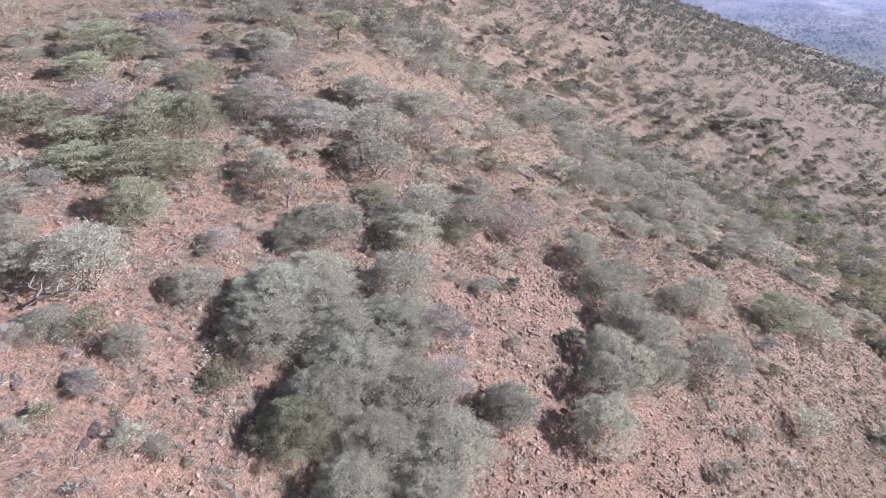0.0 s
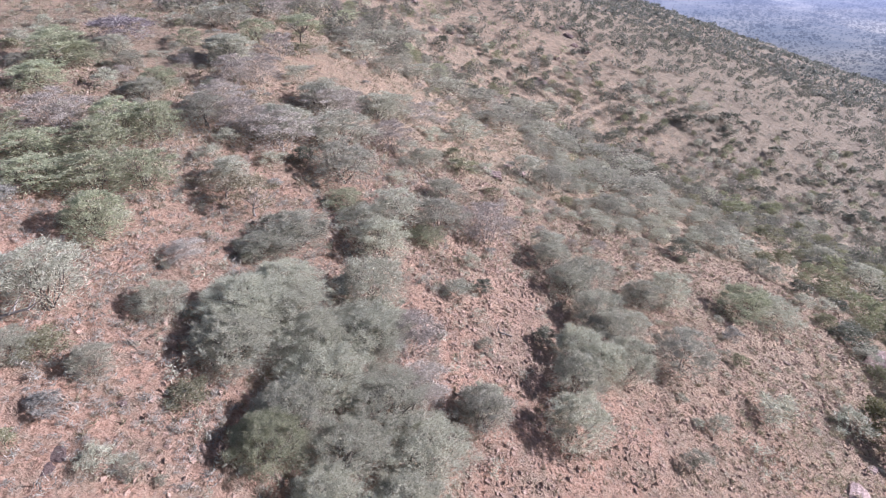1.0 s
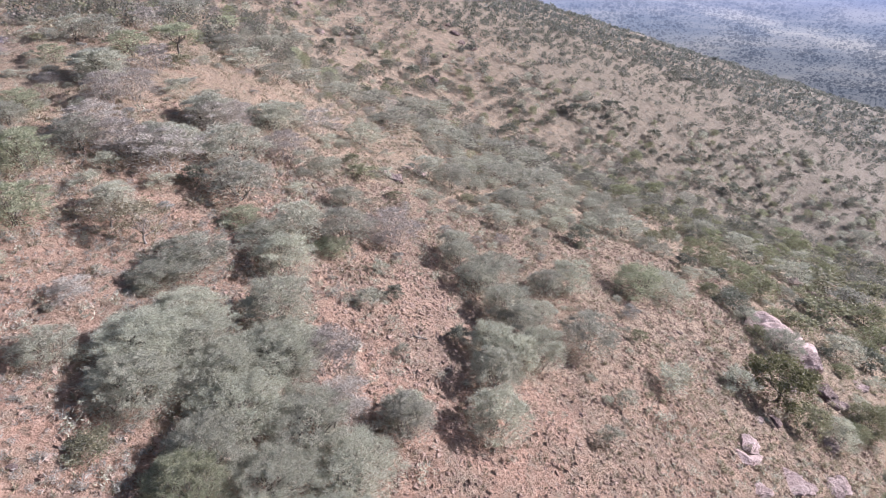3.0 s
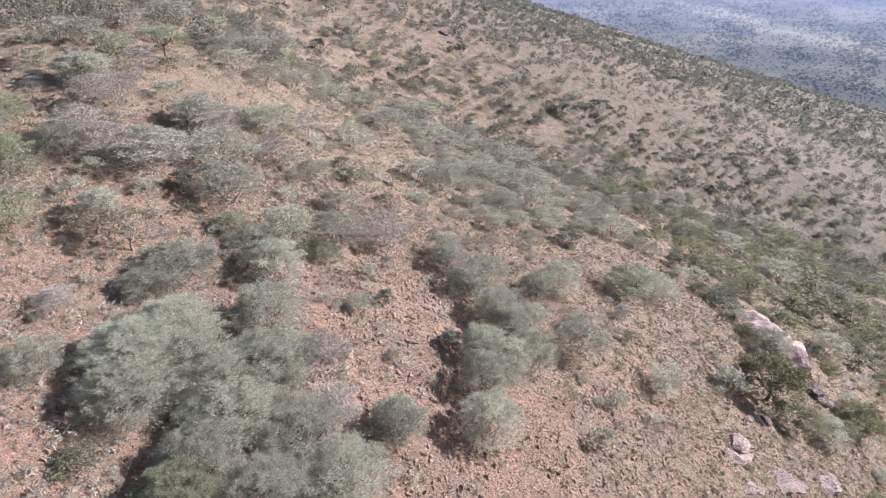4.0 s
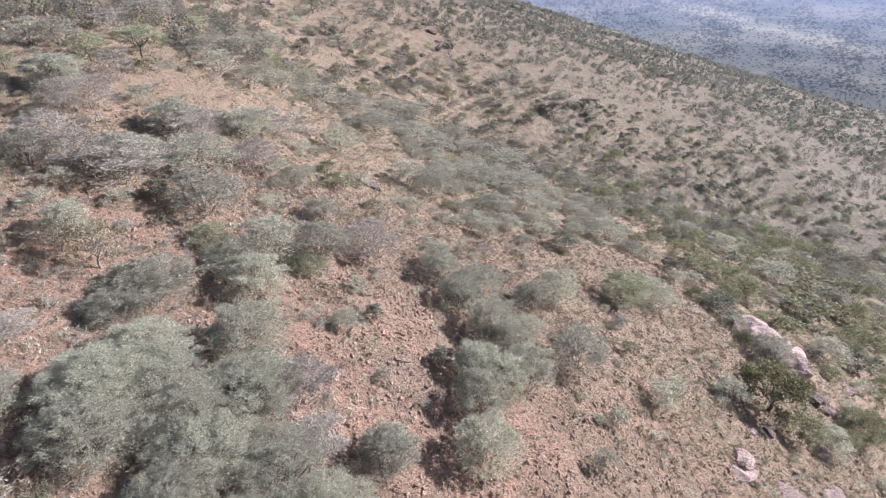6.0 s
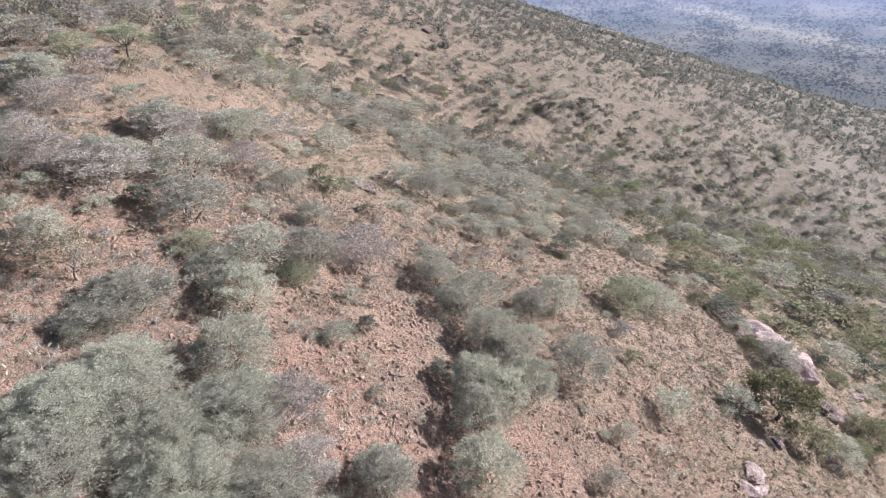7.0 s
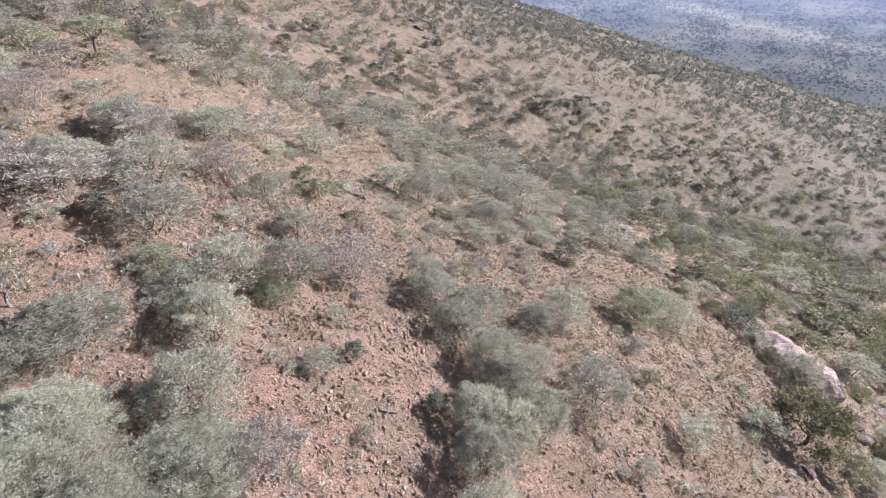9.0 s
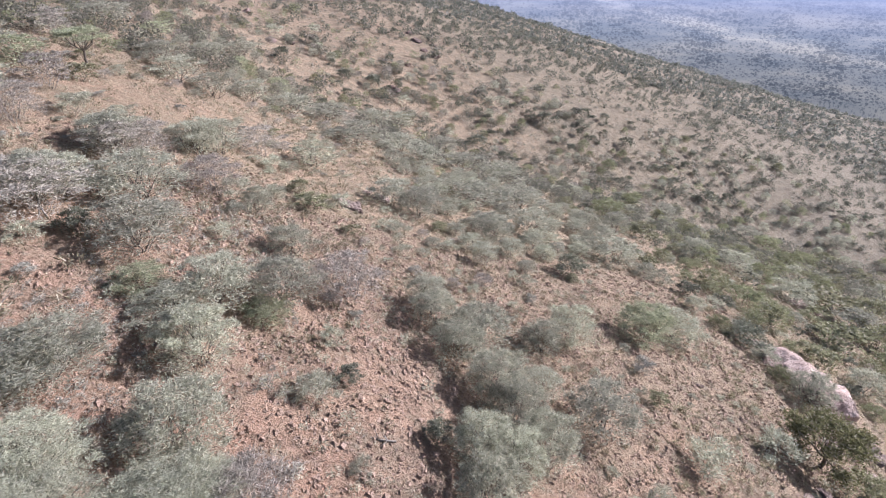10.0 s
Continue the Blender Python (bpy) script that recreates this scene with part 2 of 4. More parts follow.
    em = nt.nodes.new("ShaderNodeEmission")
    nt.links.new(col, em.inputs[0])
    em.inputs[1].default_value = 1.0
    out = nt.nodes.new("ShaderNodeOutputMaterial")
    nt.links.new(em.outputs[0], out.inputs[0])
    return m


# ---- the lie of the land ----
RELIEF = [
    [181.4, 158.4, 133.0, 105.6, 78.1, 53.9, 21.9, -26.9, -83.4, -140.8, -198.4],
    [160.9, 139.4, 118.3, 98.9, 71.3, 51.9, 24.3, -24.5, -81.5, -138.8, -197.0],
    [141.2, 119.0, 99.2, 84.9, 57.8, 49.3, 14.6, -19.3, -76.4, -135.1, -195.7],
    [126.7, 102.6, 84.6, 76.9, 72.3, 62.9, 42.8, 5.8, -63.2, -127.7, -195.0],
    [120.2, 96.7, 85.9, 89.9, 64.6, 53.7, 44.8, 19.2, -52.8, -118.6, -197.2],
    [123.3, 99.2, 81.9, 77.0, 69.2, 62.8, 47.3, 25.3, -34.4, -111.9, -205.7],
    [136.8, 113.0, 89.7, 70.0, 57.7, 60.1, 57.0, 33.4, -0.3, -70.5, -217.9],
    [153.3, 129.1, 103.9, 84.1, 75.1, 76.6, 74.9, 52.2, 1.8, -102.3, -241.0],
    [169.8, 144.9, 120.8, 103.1, 96.1, 95.3, 87.3, 53.7, -21.2, -136.2, -259.3],
]
RELIEF = np.array(RELIEF)


def lattice_noise(x, y, size, seed):
    """Smooth noise between -1 and 1 with hummocks of the given size."""
    x, y = np.asarray(x, float) / size, np.asarray(y, float) / size
    ix, iy = np.floor(x).astype(np.int64), np.floor(y).astype(np.int64)
    fx, fy = x - ix, y - iy
    fx, fy = fx * fx * (3 - 2 * fx), fy * fy * (3 - 2 * fy)

    def h(a, b):
        n = (a * 374761393 + b * 668265263 + seed * 982451653) & 0x7FFFFFFF
        n = ((n ^ (n >> 13)) * 1274126177) & 0x7FFFFFFF
        return ((n ^ (n >> 16)) & 0xFFFF) / 32767.5 - 1

    return (h(ix, iy) * (1 - fx) + h(ix + 1, iy) * fx) * (1 - fy) + (h(ix, iy + 1) * (1 - fx) + h(ix + 1, iy + 1) * fx) * fy


def spline(t):
    t = np.abs(t)
    return np.where(t < 1, 2 / 3 - t * t + t**3 / 2, np.where(t < 2, (2 - t)**3 / 6, 0))


def height(x, y):
    """Height of the ground: a smooth relief, a gully behind the spur, the valley floor and hummocks."""
    x, y = np.atleast_1d(np.asarray(x, float)), np.atleast_1d(np.asarray(y, float))
    rows, cols = RELIEF.shape
    u = np.clip((np.arcsinh(x / 40) + 2.5) / 0.66, 1, cols - 2)
    v = np.clip((np.arcsinh(y / 60) + 1.4) / 0.7, 1, rows - 2)
    bu, bv = spline(u[:, None] - np.arange(cols)), spline(v[:, None] - np.arange(rows))
    h = np.einsum("nj,ni,ji->n", bv, bu, RELIEF)
    h = h - 22.0 * np.exp(-((y - (200 - 0.21 * x)) / 63)**2) / (1 + np.exp(-(x - 21) / 25)) / (1 + np.exp((x - 220) / 18))
    h = h - 80 / (1 + np.exp(-(np.hypot(x, y) - 850) / 18))
    h = -150 + 12 * np.logaddexp(0, (h + 150) / 12)
    far = np.clip(np.hypot(x, y) / 120, 1, 6)
    h = h + 0.30 * lattice_noise(x, y, 7.0, 3) + 0.16 * lattice_noise(x, y, 2.6, 5) + 0.07 * lattice_noise(x, y, 1.1, 8)
    return h + (far - 1) * (0.55 * lattice_noise(x, y, 32.0, 11) + 0.16 * lattice_noise(x, y, 11.0, 12) + 0.05 * lattice_noise(x, y, 4.5, 13))


def mesh_from(name, verts, faces, material, smooth=False):
    """A mesh from arrays: faces is (n, 3) or (n, 4)."""
    me = bpy.data.meshes.new(name)
    verts, faces = np.asarray(verts, np.float32), np.asarray(faces, np.int32)
    me.vertices.add(len(verts))
    me.vertices.foreach_set("co", verts.ravel())
    k = faces.shape[1]
    me.loops.add(faces.size)
    me.loops.foreach_set("vertex_index", faces.ravel())
    me.polygons.add(len(faces))
    me.polygons.foreach_set("loop_start", np.arange(0, faces.size, k, dtype=np.int32))
    me.polygons.foreach_set("use_smooth", np.full(len(faces), smooth))
    me.materials.append(material)
    me.update(calc_edges=True)
    return me


def part(name, me, parent, label=""):
    ob = new(name, me)
    ob.parent = parent
    return tagged(ob, label)


def make_ground():
    u = np.linspace(np.arcsinh(-420 / 32.0), np.arcsinh(4200 / 32.0), 320)
    v = np.linspace(np.arcsinh(-260 / 40.0), np.arcsinh(4200 / 40.0), 280)
    x, y = np.sinh(u) * 32.0, np.sinh(v) * 40.0 + 10
    gx, gy = np.meshgrid(x, y)
    gz = height(gx.ravel(), gy.ravel())
    verts = np.stack([gx.ravel(), gy.ravel(), gz], 1)
    n = len(x)
    i = (np.arange(len(y) - 1)[:, None] * n + np.arange(n - 1)[None]).ravel()
    faces = np.stack([i, i + 1, i + n + 1, i + n], 1)
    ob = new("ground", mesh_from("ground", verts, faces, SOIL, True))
    return tagged(ob, "stony reddish hillside falling to a wide valley", "ground", kind="structure")


make_ground()


def make_backdrop():
    """The hazy plain far beyond the hill, rising gently away."""
    a = np.radians(np.linspace(-15, 80, 80))
    rings = ((860.0, -122.0), (900.0, -108.0), (1100.0, -108.0), (1500.0, -105.0), (2200.0, -96.0), (3200.0, -20.0))
    verts = np.concatenate([np.stack([np.sin(a) * r, np.cos(a) * r, np.full(len(a), z)], 1) for r, z in rings])
    n = len(a)
    i = (np.arange(len(rings) - 1)[:, None] * n + np.arange(n - 1)[None]).ravel()
    faces = np.stack([i, i + 1, i + n + 1, i + n], 1)
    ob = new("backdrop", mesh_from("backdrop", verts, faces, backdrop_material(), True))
    return tagged(ob, "pale blue hazy plain far away", "distance", kind="structure")


make_backdrop()


# ---- plants ----
def tube(points, radii, sides=5):
    """A tapered limb through points: verts and quad faces."""
    points = np.asarray(points, float)
    ring = np.linspace(0, 2 * math.pi, sides, endpoint=False)
    verts, faces = [], []
    for k, (p, r) in enumerate(zip(points, radii)):
        d = points[min(k + 1, len(points) - 1)] - points[max(k - 1, 0)]
        d = d / (np.linalg.norm(d) + 1e-9)
        side = np.cross(d, (0.31, 0.17, 0.93) if abs(d[2]) < 0.9 else (1, 0, 0))
        side /= np.linalg.norm(side)
        other = np.cross(d, side)
        verts.append(p + r * (np.cos(ring)[:, None] * side + np.sin(ring)[:, None] * other))
        if k:
            for s in range(sides):
                a, b = (k - 1) * sides + s, (k - 1) * sides + (s + 1) % sides
                faces.append((a, b, b + sides, a + sides))
    return np.concatenate(verts), np.array(faces)


def joined(pieces):
    verts, faces, at = [], [], 0
    for v, f in pieces:
        verts.append(v)
        faces.append(f + at)
        at += len(v)
    return np.concatenate(verts), np.concatenate(faces)


def sprays(rng, centres, outward, length, width, corners=4):
    """Narrow leaf sprays: one bent quad each, standing roughly along outward."""
    n = len(centres)
    d = outward + rng.normal(0, 0.75, (n, 3))
    d /= np.linalg.norm(d, axis=1)[:, None] + 1e-9
    s = np.cross(d, rng.normal(0, 1, (n, 3)))
    s /= np.linalg.norm(s, axis=1)[:, None] + 1e-9
    ln = length * rng.uniform(0.6, 1.4, (n, 1))
    wd = width * rng.uniform(0.6, 1.4, (n, 1))
    a, b = centres - d * ln * 0.5, centres + d * ln * 0.5
    if corners == 3:
        return np.stack([a - s * wd * 0.6, a + s * wd * 0.6, b], 1).reshape(-1, 3), np.arange(3 * n).reshape(-1, 3)
    v = np.stack([a - s * wd * 0.25, a + s * wd * 0.5, b + s * wd * 0.25, b - s * wd * 0.5], 1).reshape(-1, 3)
    return v, np.arange(4 * n).reshape(-1, 4)


def build_plant(name, leaf, bark, seed, clumps, leaves, length, width, stems=5, flat=0.65, low=0.35, clump_size=0.42, trunk=0.0, thick=0.013, dome=0.35, corners=3):
    """A thorn bush one metre wide and one metre high, before it is scaled: stems fanning out to flattened leafy clumps."""
    rng = np.random.default_rng(seed)
    root = new(name)
    tips, size = [], []
    for k in range(clumps):
        ang = k * 2.399963 + rng.uniform(-0.35, 0.35)
        rad = 0.40 * math.sqrt((k + 0.35) / clumps) * rng.uniform(0.8, 1.15)
        z = low + (1 - low - flat * clump_size * 0.6) * (1 - (rad / 0.46)**2 * rng.uniform(0.45, 1.0))
        tips.append((rad * math.cos(ang), rad * math.sin(ang), max(low * 0.8, z * rng.uniform(0.88, 1.02))))
        size.append(clump_size * rng.uniform(0.65, 1.15) * 0.5)
    tips, size = np.array(tips), np.array(size)
    limbs = []
    fork = np.array([rng.uniform(-0.03, 0.03), rng.uniform(-0.03, 0.03), trunk])
    if trunk > 0:
        limbs.append(tube([(0, 0, -0.06), fork * 0.5 + (0.012, -0.01, 0), fork], (thick * 1.3, thick, thick * 0.85), 6))
    for k in range(clumps):
        if k >= stems and k % 3:
            continue
        tip = tips[k] - (0, 0, size[k] * flat * 0.5)
        base = fork if trunk > 0 else np.array([*(rng.uniform(-0.07, 0.07, 2)), -0.06])
        bend = base * 0.45 + tip * 0.55 + rng.normal(0, 0.055, 3) + (0, 0, -0.05)
        r = thick * (0.55 if trunk > 0 else 0.6) * rng.uniform(0.5, 1.1)
        limbs.append(tube([base, base * 0.75 + bend * 0.25 + rng.normal(0, 0.012, 3), bend, tip], (r, r * 0.85, r * 0.6, r * 0.25), 4))
        for _ in range(2):
            side = tip + rng.normal(0, 1, 3) * (size[k] * 0.8, size[k] * 0.8, size[k] * 0.35)
            limbs.append(tube([bend, (bend + side) / 2 + rng.normal(0, 0.02, 3), side], (r * 0.45, r * 0.3, r * 0.14), 3))
    v, f = joined(limbs)
    part("trunk", mesh_from(name + "_trunk", v, f, bark, True), root)
    share = rng.choice(clumps, leaves, p=size**2 / (size**2).sum())
    d = rng.normal(0, 1, (leaves, 3))
    d /= np.linalg.norm(d, axis=1)[:, None]
    d[:, 2] = np.where(d[:, 2] < -0.3, -d[:, 2] * 0.6, d[:, 2])
    ragged = 0.80 + 0.28 * lattice_noise(d[:, 0] * 3 + share * 7.3, d[:, 1] * 3 + d[:, 2] * 5, 1.0, seed % 97)
    rr = size[share] * ragged * rng.uniform(0.05, 1.0, leaves)**0.6
    c = tips[share] + d * rr[:, None] * (1, 1, flat)
    stray = rng.random(leaves) < 0.06
    c[stray] += rng.normal(0, 0.035, (stray.sum(), 3))
    c[:, 2] = np.maximum(c[:, 2], 0.02)
    out = d * (1, 1, 0.7) + (0, 0, 0.35)
    # looser twigs fill the dome between the clumps
    n = int(leaves * dome)
    g = rng.normal(0, 1, (n, 3))
    g /= np.linalg.norm(g, axis=1)[:, None]
    g[:, 2] = np.abs(g[:, 2])
    edge = 0.47 * rng.normal(1.0, 0.07, n) * (0.88 + 0.16 * lattice_noise(g[:, 0] * 4 + seed, g[:, 1] * 4 + g[:, 2] * 3, 1.0, 5))
    q = g * (edge * rng.uniform(0.25, 1.0, n)**0.5)[:, None]
    q[:, 2] = low * 0.55 + q[:, 2] / 0.47 * (0.97 - low * 0.55)
    c, out = np.concatenate([c, q]), np.concatenate([out, g + (0, 0, 0.3)])
    part("crown", mesh_from(name + "_crown", *sprays(rng, c, out, length, width, corners), LEAF[leaf]), root)
    return root


KINDS = {
    # kind: names, label, category, group, and how each of its forms is built (the sprays' size is for a plant 1 m wide)
    "grey": ("thorn_bush", "grey-green thorn bush with fine feathery twigs on stony soil", "thorn bush", 5,
             dict(leaf="grey", bark=BARK, clumps=44, leaves=5600, length=0.042, width=0.0074, clump_size=0.24, low=0.2, dome=0.8)),
    "flat": ("flat_topped_thorn_bush", "flat-topped grey thorn bush with bare lower stems", "thorn bush", 4,
             dict(leaf="pale", bark=BARK, clumps=40, leaves=5000, length=0.042, width=0.0074, clump_size=0.26, low=0.4, flat=0.5, dome=0.8, thick=0.013)),
    "pinkish": ("bare_thorn_bush", "pinkish grey flat-topped thorn bush almost without leaves", "thorn bush", 3,
                dict(leaf="bare", bark=PALE_BARK, clumps=38, leaves=4400, length=0.044, width=0.0060, clump_size=0.26, low=0.38, flat=0.5, dome=0.7, thick=0.012)),
    "green": ("acacia_bush", "olive green acacia bush with a spreading crown", "acacia", 4,
              dict(leaf="green", bark=BARK, clumps=44, leaves=5600, length=0.042, width=0.0074, clump_size=0.24, low=0.2, dome=0.8)),
    "olive": ("olive_bush", "olive green leafy bush on the steep slope", "bush", 3,
              dict(leaf="olive", bark=BARK, clumps=44, leaves=5600, length=0.042, width=0.0080, clump_size=0.24, low=0.2, dome=0.8)),
    "thick": ("large_thorn_bush", "large dense grey-green thorn bush on red soil", "thorn bush", 3,
              dict(leaf="grey", bark=BARK, clumps=100, leaves=17000, length=0.030, width=0.0042, clump_size=0.18, low=0.2, dome=0.7)),
    "thickgreen": ("large_acacia_bush", "large greenish acacia bush among grey thorn bushes", "acacia", 1,
                   dict(leaf="fresh", bark=BARK, clumps=100, leaves=17000, length=0.030, width=0.0042, clump_size=0.18, low=0.2, dome=0.7)),
    "bare": ("leafless_bush", "nearly leafless pinkish grey bush of fine twigs", "bush", 3,
             dict(leaf="bare", bark=PALE_BARK, clumps=16, leaves=4200, length=0.06, width=0.0065, thick=0.012, clump_size=0.34, low=0.2)),
    "purple": ("purple_bush", "leafless bush with purplish twigs and pale stems", "bush", 2,
               dict(leaf="purple", bark=PALE_BARK, clumps=14, leaves=2600, length=0.075, width=0.0095, trunk=0.22)),
    "dry": ("dry_bush", "sparse dry bush with a pale leaning stem", "bush", 2,
            dict(leaf="dry", bark=PALE_BARK, clumps=13, leaves=1500, length=0.06, width=0.0110, trunk=0.2, thick=0.018, dome=0.15)),
    "umbrella": ("umbrella_thorn_tree", "slender umbrella thorn tree with a flat olive green crown", "acacia tree", 1,
                 dict(leaf="green", bark=BARK, clumps=22, leaves=5200, length=0.040, width=0.0160, trunk=0.36, low=0.60, flat=0.42, thick=0.024, dome=0.0)),
    "tree": ("shade_tree", "dark green leafy tree leaning beside a rock outcrop", "tree", 1,
             dict(leaf="lush", bark=BARK, clumps=18, leaves=6500, length=0.040, width=0.0150, trunk=0.2, thick=0.022, flat=0.6, dome=0.1)),
    "dark": ("evergreen_bush", "dense dark green evergreen bush", "bush", 3,
             dict(leaf="dark", bark=BARK, clumps=14, leaves=2600, length=0.045, width=0.0220, flat=0.7, low=0.25)),
    "yellow": ("yellow_green_bush", "yellow-green leafy bush on the slope", "bush", 3,
               dict(leaf="yellow", bark=BARK, clumps=16, leaves=2600, length=0.045, width=0.0215, flat=0.65, low=0.25)),
    "shrub": ("low_shrub", "low grey-green shrub of stiff upright twigs", "shrub", 4,
              dict(leaf="grey", bark=BARK, clumps=9, leaves=1500, length=0.075, width=0.0130, flat=0.75, low=0.22, clump_size=0.5, thick=0.010)),
    "white": ("silvery_shrub", "small silvery white shrub on red soil", "shrub", 2,
              dict(leaf="white", bark=PALE_BARK, clumps=8, leaves=2200, length=0.075, width=0.0130, flat=0.8, low=0.2, clump_size=0.5, thick=0.010)),
}
FORMS, FAR_FORMS, FARTHEST = {}, {}, {}
for kind, (nm, label, cat, forms, how) in KINDS.items():
    FORMS[kind] = [tagged(build_plant(nm, seed=101 + 13 * k + 7 * len(kind) + sum(map(ord, kind)), **how), label, cat, cat + "s on the hillside") for k in range(forms)]
    # those far up the slope carry fewer, broader sprays
    far = dict(how, leaves=int(how["leaves"] * 0.6), clumps=int(how["clumps"] * 0.6), clump_size=how.get("clump_size", 0.42) * 1.1, width=how["width"] * 1.35, length=how["length"] * 1.1)
    FARTHEST[kind] = [tagged(build_plant(nm, seed=801 + 19 * k + sum(map(ord, kind)), **dict(far, leaves=int(how["leaves"] * 0.22), clumps=int(how["clumps"] * 0.4), clump_size=how.get("clump_size", 0.42) * 1.3, width=how["width"] * 2.7, length=how["length"] * 1.25)), label, cat, cat + "s on the hillside") for k in range(max(2, forms))]
    FAR_FORMS[kind] = [tagged(build_plant(nm, seed=501 + 17 * k + sum(map(ord, kind)), **far), label, cat, cat + "s on the hillside") for k in range(max(2, forms))]

turns = random.Random(4)
taken = []


def plant(kind, x, y, width, tall):
    """Stand one plant of a kind on the ground."""
    form = turns.choice((FORMS if math.hypot(x, y) < 50 or kind in ("umbrella", "tree", "purple") else FAR_FORMS if math.hypot(x, y) < 88 else FARTHEST)[kind])
    z = height(x, y)[0]
    broad = 1.08
    m = pose(x, y, z - 0.05, turns.uniform(-4, 4), turns.uniform(-4, 4), turns.uniform(0, 360))
    ob = copy_thing(form, m @ Matrix.Diagonal((width * broad, width * broad, tall, 1)))
    taken.append((x, y, width))
    return ob


plant("bare", -22.2, 23.8, 1.8, 1.6)
plant("bare", 0.4, 30.5, 4.5, 3.9)
plant("bare", -0.4, 34.9, 5.3, 4.3)
plant("bare", -16.6, 38.4, 3.3, 1.8)
plant("dark", -8.2, 46.7, 1.6, 1.4)
plant("dark", 11.5, 41.2, 2.3, 2.0)
plant("dark", 6.4, 45.6, 2.0, 1.7)
plant("dark", -11.3, 60.0, 2.9, 2.3)
plant("dark", 39.5, 72.8, 4.3, 3.4)
plant("dark", 61.3, 61.8, 6.8, 2.8)
plant("dark", 83.6, 53.7, 5.5, 3.9)
plant("dark", 12.4, 215.3, 6.7, 5.7)
plant("dark", 73.9, 196.7, 6.0, 5.1)
plant("dark", 32.5, 219.4, 5.4, 4.3)
plant("dark", 42.8, 220.5, 7.0, 6.0)
plant("dark", 112.5, 223.0, 8.9, 6.0)
plant("dark", 170.2, 188.4, 11.2, 6.0)
plant("dark", 148.8, 217.6, 7.6, 6.0)
plant("dark", 133.8, 232.8, 13.3, 5.6)
plant("dark", 65.3, 286.2, 6.1, 4.6)
plant("dark", 246.6, 354.2, 12.1, 6.0)
plant("dry", -13.8, 47.5, 5.1, 4.3)
plant("dry", -16.5, 48.9, 4.6, 3.2)
plant("dry", -43.7, 60.7, 4.4, 3.5)
plant("flat", -21.7, 30.2, 6.3, 4.3)
plant("flat", 4.7, 30.0, 4.8, 3.6)
plant("flat", -29.2, 36.1, 3.2, 2.4)
plant("flat", -1.8, 53.4, 6.4, 4.3)
plant("flat", 2.9, 54.8, 6.6, 4.3)
plant("flat", -16.4, 50.8, 4.4, 3.3)
plant("flat", 21.9, 46.3, 3.9, 3.0)
plant("flat", 25.9, 42.9, 7.0, 4.3)
plant("flat", -7.3, 59.0, 8.5, 4.3)
plant("flat", 15.8, 58.0, 4.5, 3.4)
plant("flat", -13.3, 65.4, 5.6, 3.9)
plant("flat", -8.2, 67.9, 10.0, 4.3)
plant("flat", -21.3, 61.9, 5.2, 3.9)
plant("flat", -14.3, 63.7, 5.9, 4.3)
plant("flat", -11.2, 77.2, 7.2, 4.3)
plant("flat", 26.8, 71.5, 4.1, 3.1)
plant("flat", -23.8, 82.6, 7.1, 4.3)
plant("flat", -4.2, 84.8, 7.0, 4.3)
plant("flat", -2.2, 86.9, 7.6, 4.3)
plant("flat", -23.5, 82.4, 7.6, 4.3)
plant("flat", 22.3, 85.1, 7.5, 4.3)
plant("flat", 18.8, 86.9, 6.6, 4.3)
plant("flat", 31.8, 81.8, 6.4, 4.3)
plant("flat", -27.3, 101.9, 6.6, 4.3)
plant("flat", 40.6, 87.8, 7.1, 4.3)
plant("flat", -30.7, 101.1, 5.5, 4.2)
plant("flat", 52.5, 80.7, 8.6, 4.3)
plant("flat", 34.4, 96.7, 9.6, 4.3)
plant("flat", -8.4, 114.3, 8.7, 4.3)
plant("flat", -3.5, 114.6, 9.0, 4.3)
plant("flat", 44.1, 100.1, 11.6, 4.3)
plant("flat", -10.9, 119.8, 7.3, 4.3)
plant("flat", 1.8, 125.5, 8.8, 4.3)
plant("flat", 64.5, 99.3, 7.3, 4.3)
plant("flat", 20.0, 124.8, 14.0, 4.3)
plant("flat", 8.7, 130.5, 10.4, 4.3)
plant("flat", 33.4, 122.9, 10.1, 4.3)
plant("flat", 99.5, 72.8, 8.9, 4.3)
plant("flat", 31.2, 133.3, 11.6, 4.3)
plant("flat", 44.1, 129.8, 12.9, 4.3)
plant("flat", -21.9, 144.1, 12.2, 4.3)
plant("flat", 52.0, 127.3, 13.4, 4.3)
plant("flat", 16.5, 141.5, 13.1, 4.3)
plant("flat", -5.6, 149.4, 9.5, 4.3)
plant("flat", 31.5, 166.8, 10.7, 6.0)
plant("flat", 49.0, 160.2, 9.6, 6.0)
plant("flat", 1.0, 189.1, 10.2, 6.0)
plant("flat", 43.4, 186.1, 10.6, 6.0)
plant("flat", 126.0, 160.2, 10.2, 6.0)
plant("green", -22.5, 39.0, 5.1, 3.8)
plant("green", -6.7, 53.6, 4.7, 2.2)
plant("green", -25.3, 44.7, 7.2, 3.8)
plant("green", 1.5, 52.7, 4.5, 1.7)
plant("green", -28.9, 43.7, 6.7, 2.5)
plant("green", -22.3, 47.4, 6.2, 3.8)
plant("green", -27.4, 50.7, 6.7, 4.1)
plant("green", -31.3, 48.7, 6.7, 3.2)
plant("green", -36.2, 49.7, 7.6, 3.7)
plant("green", -24.4, 56.9, 6.0, 4.3)
plant("green", -27.6, 56.3, 5.8, 4.3)
plant("green", -38.4, 64.6, 6.6, 3.2)
plant("green", 41.2, 58.2, 7.9, 4.3)
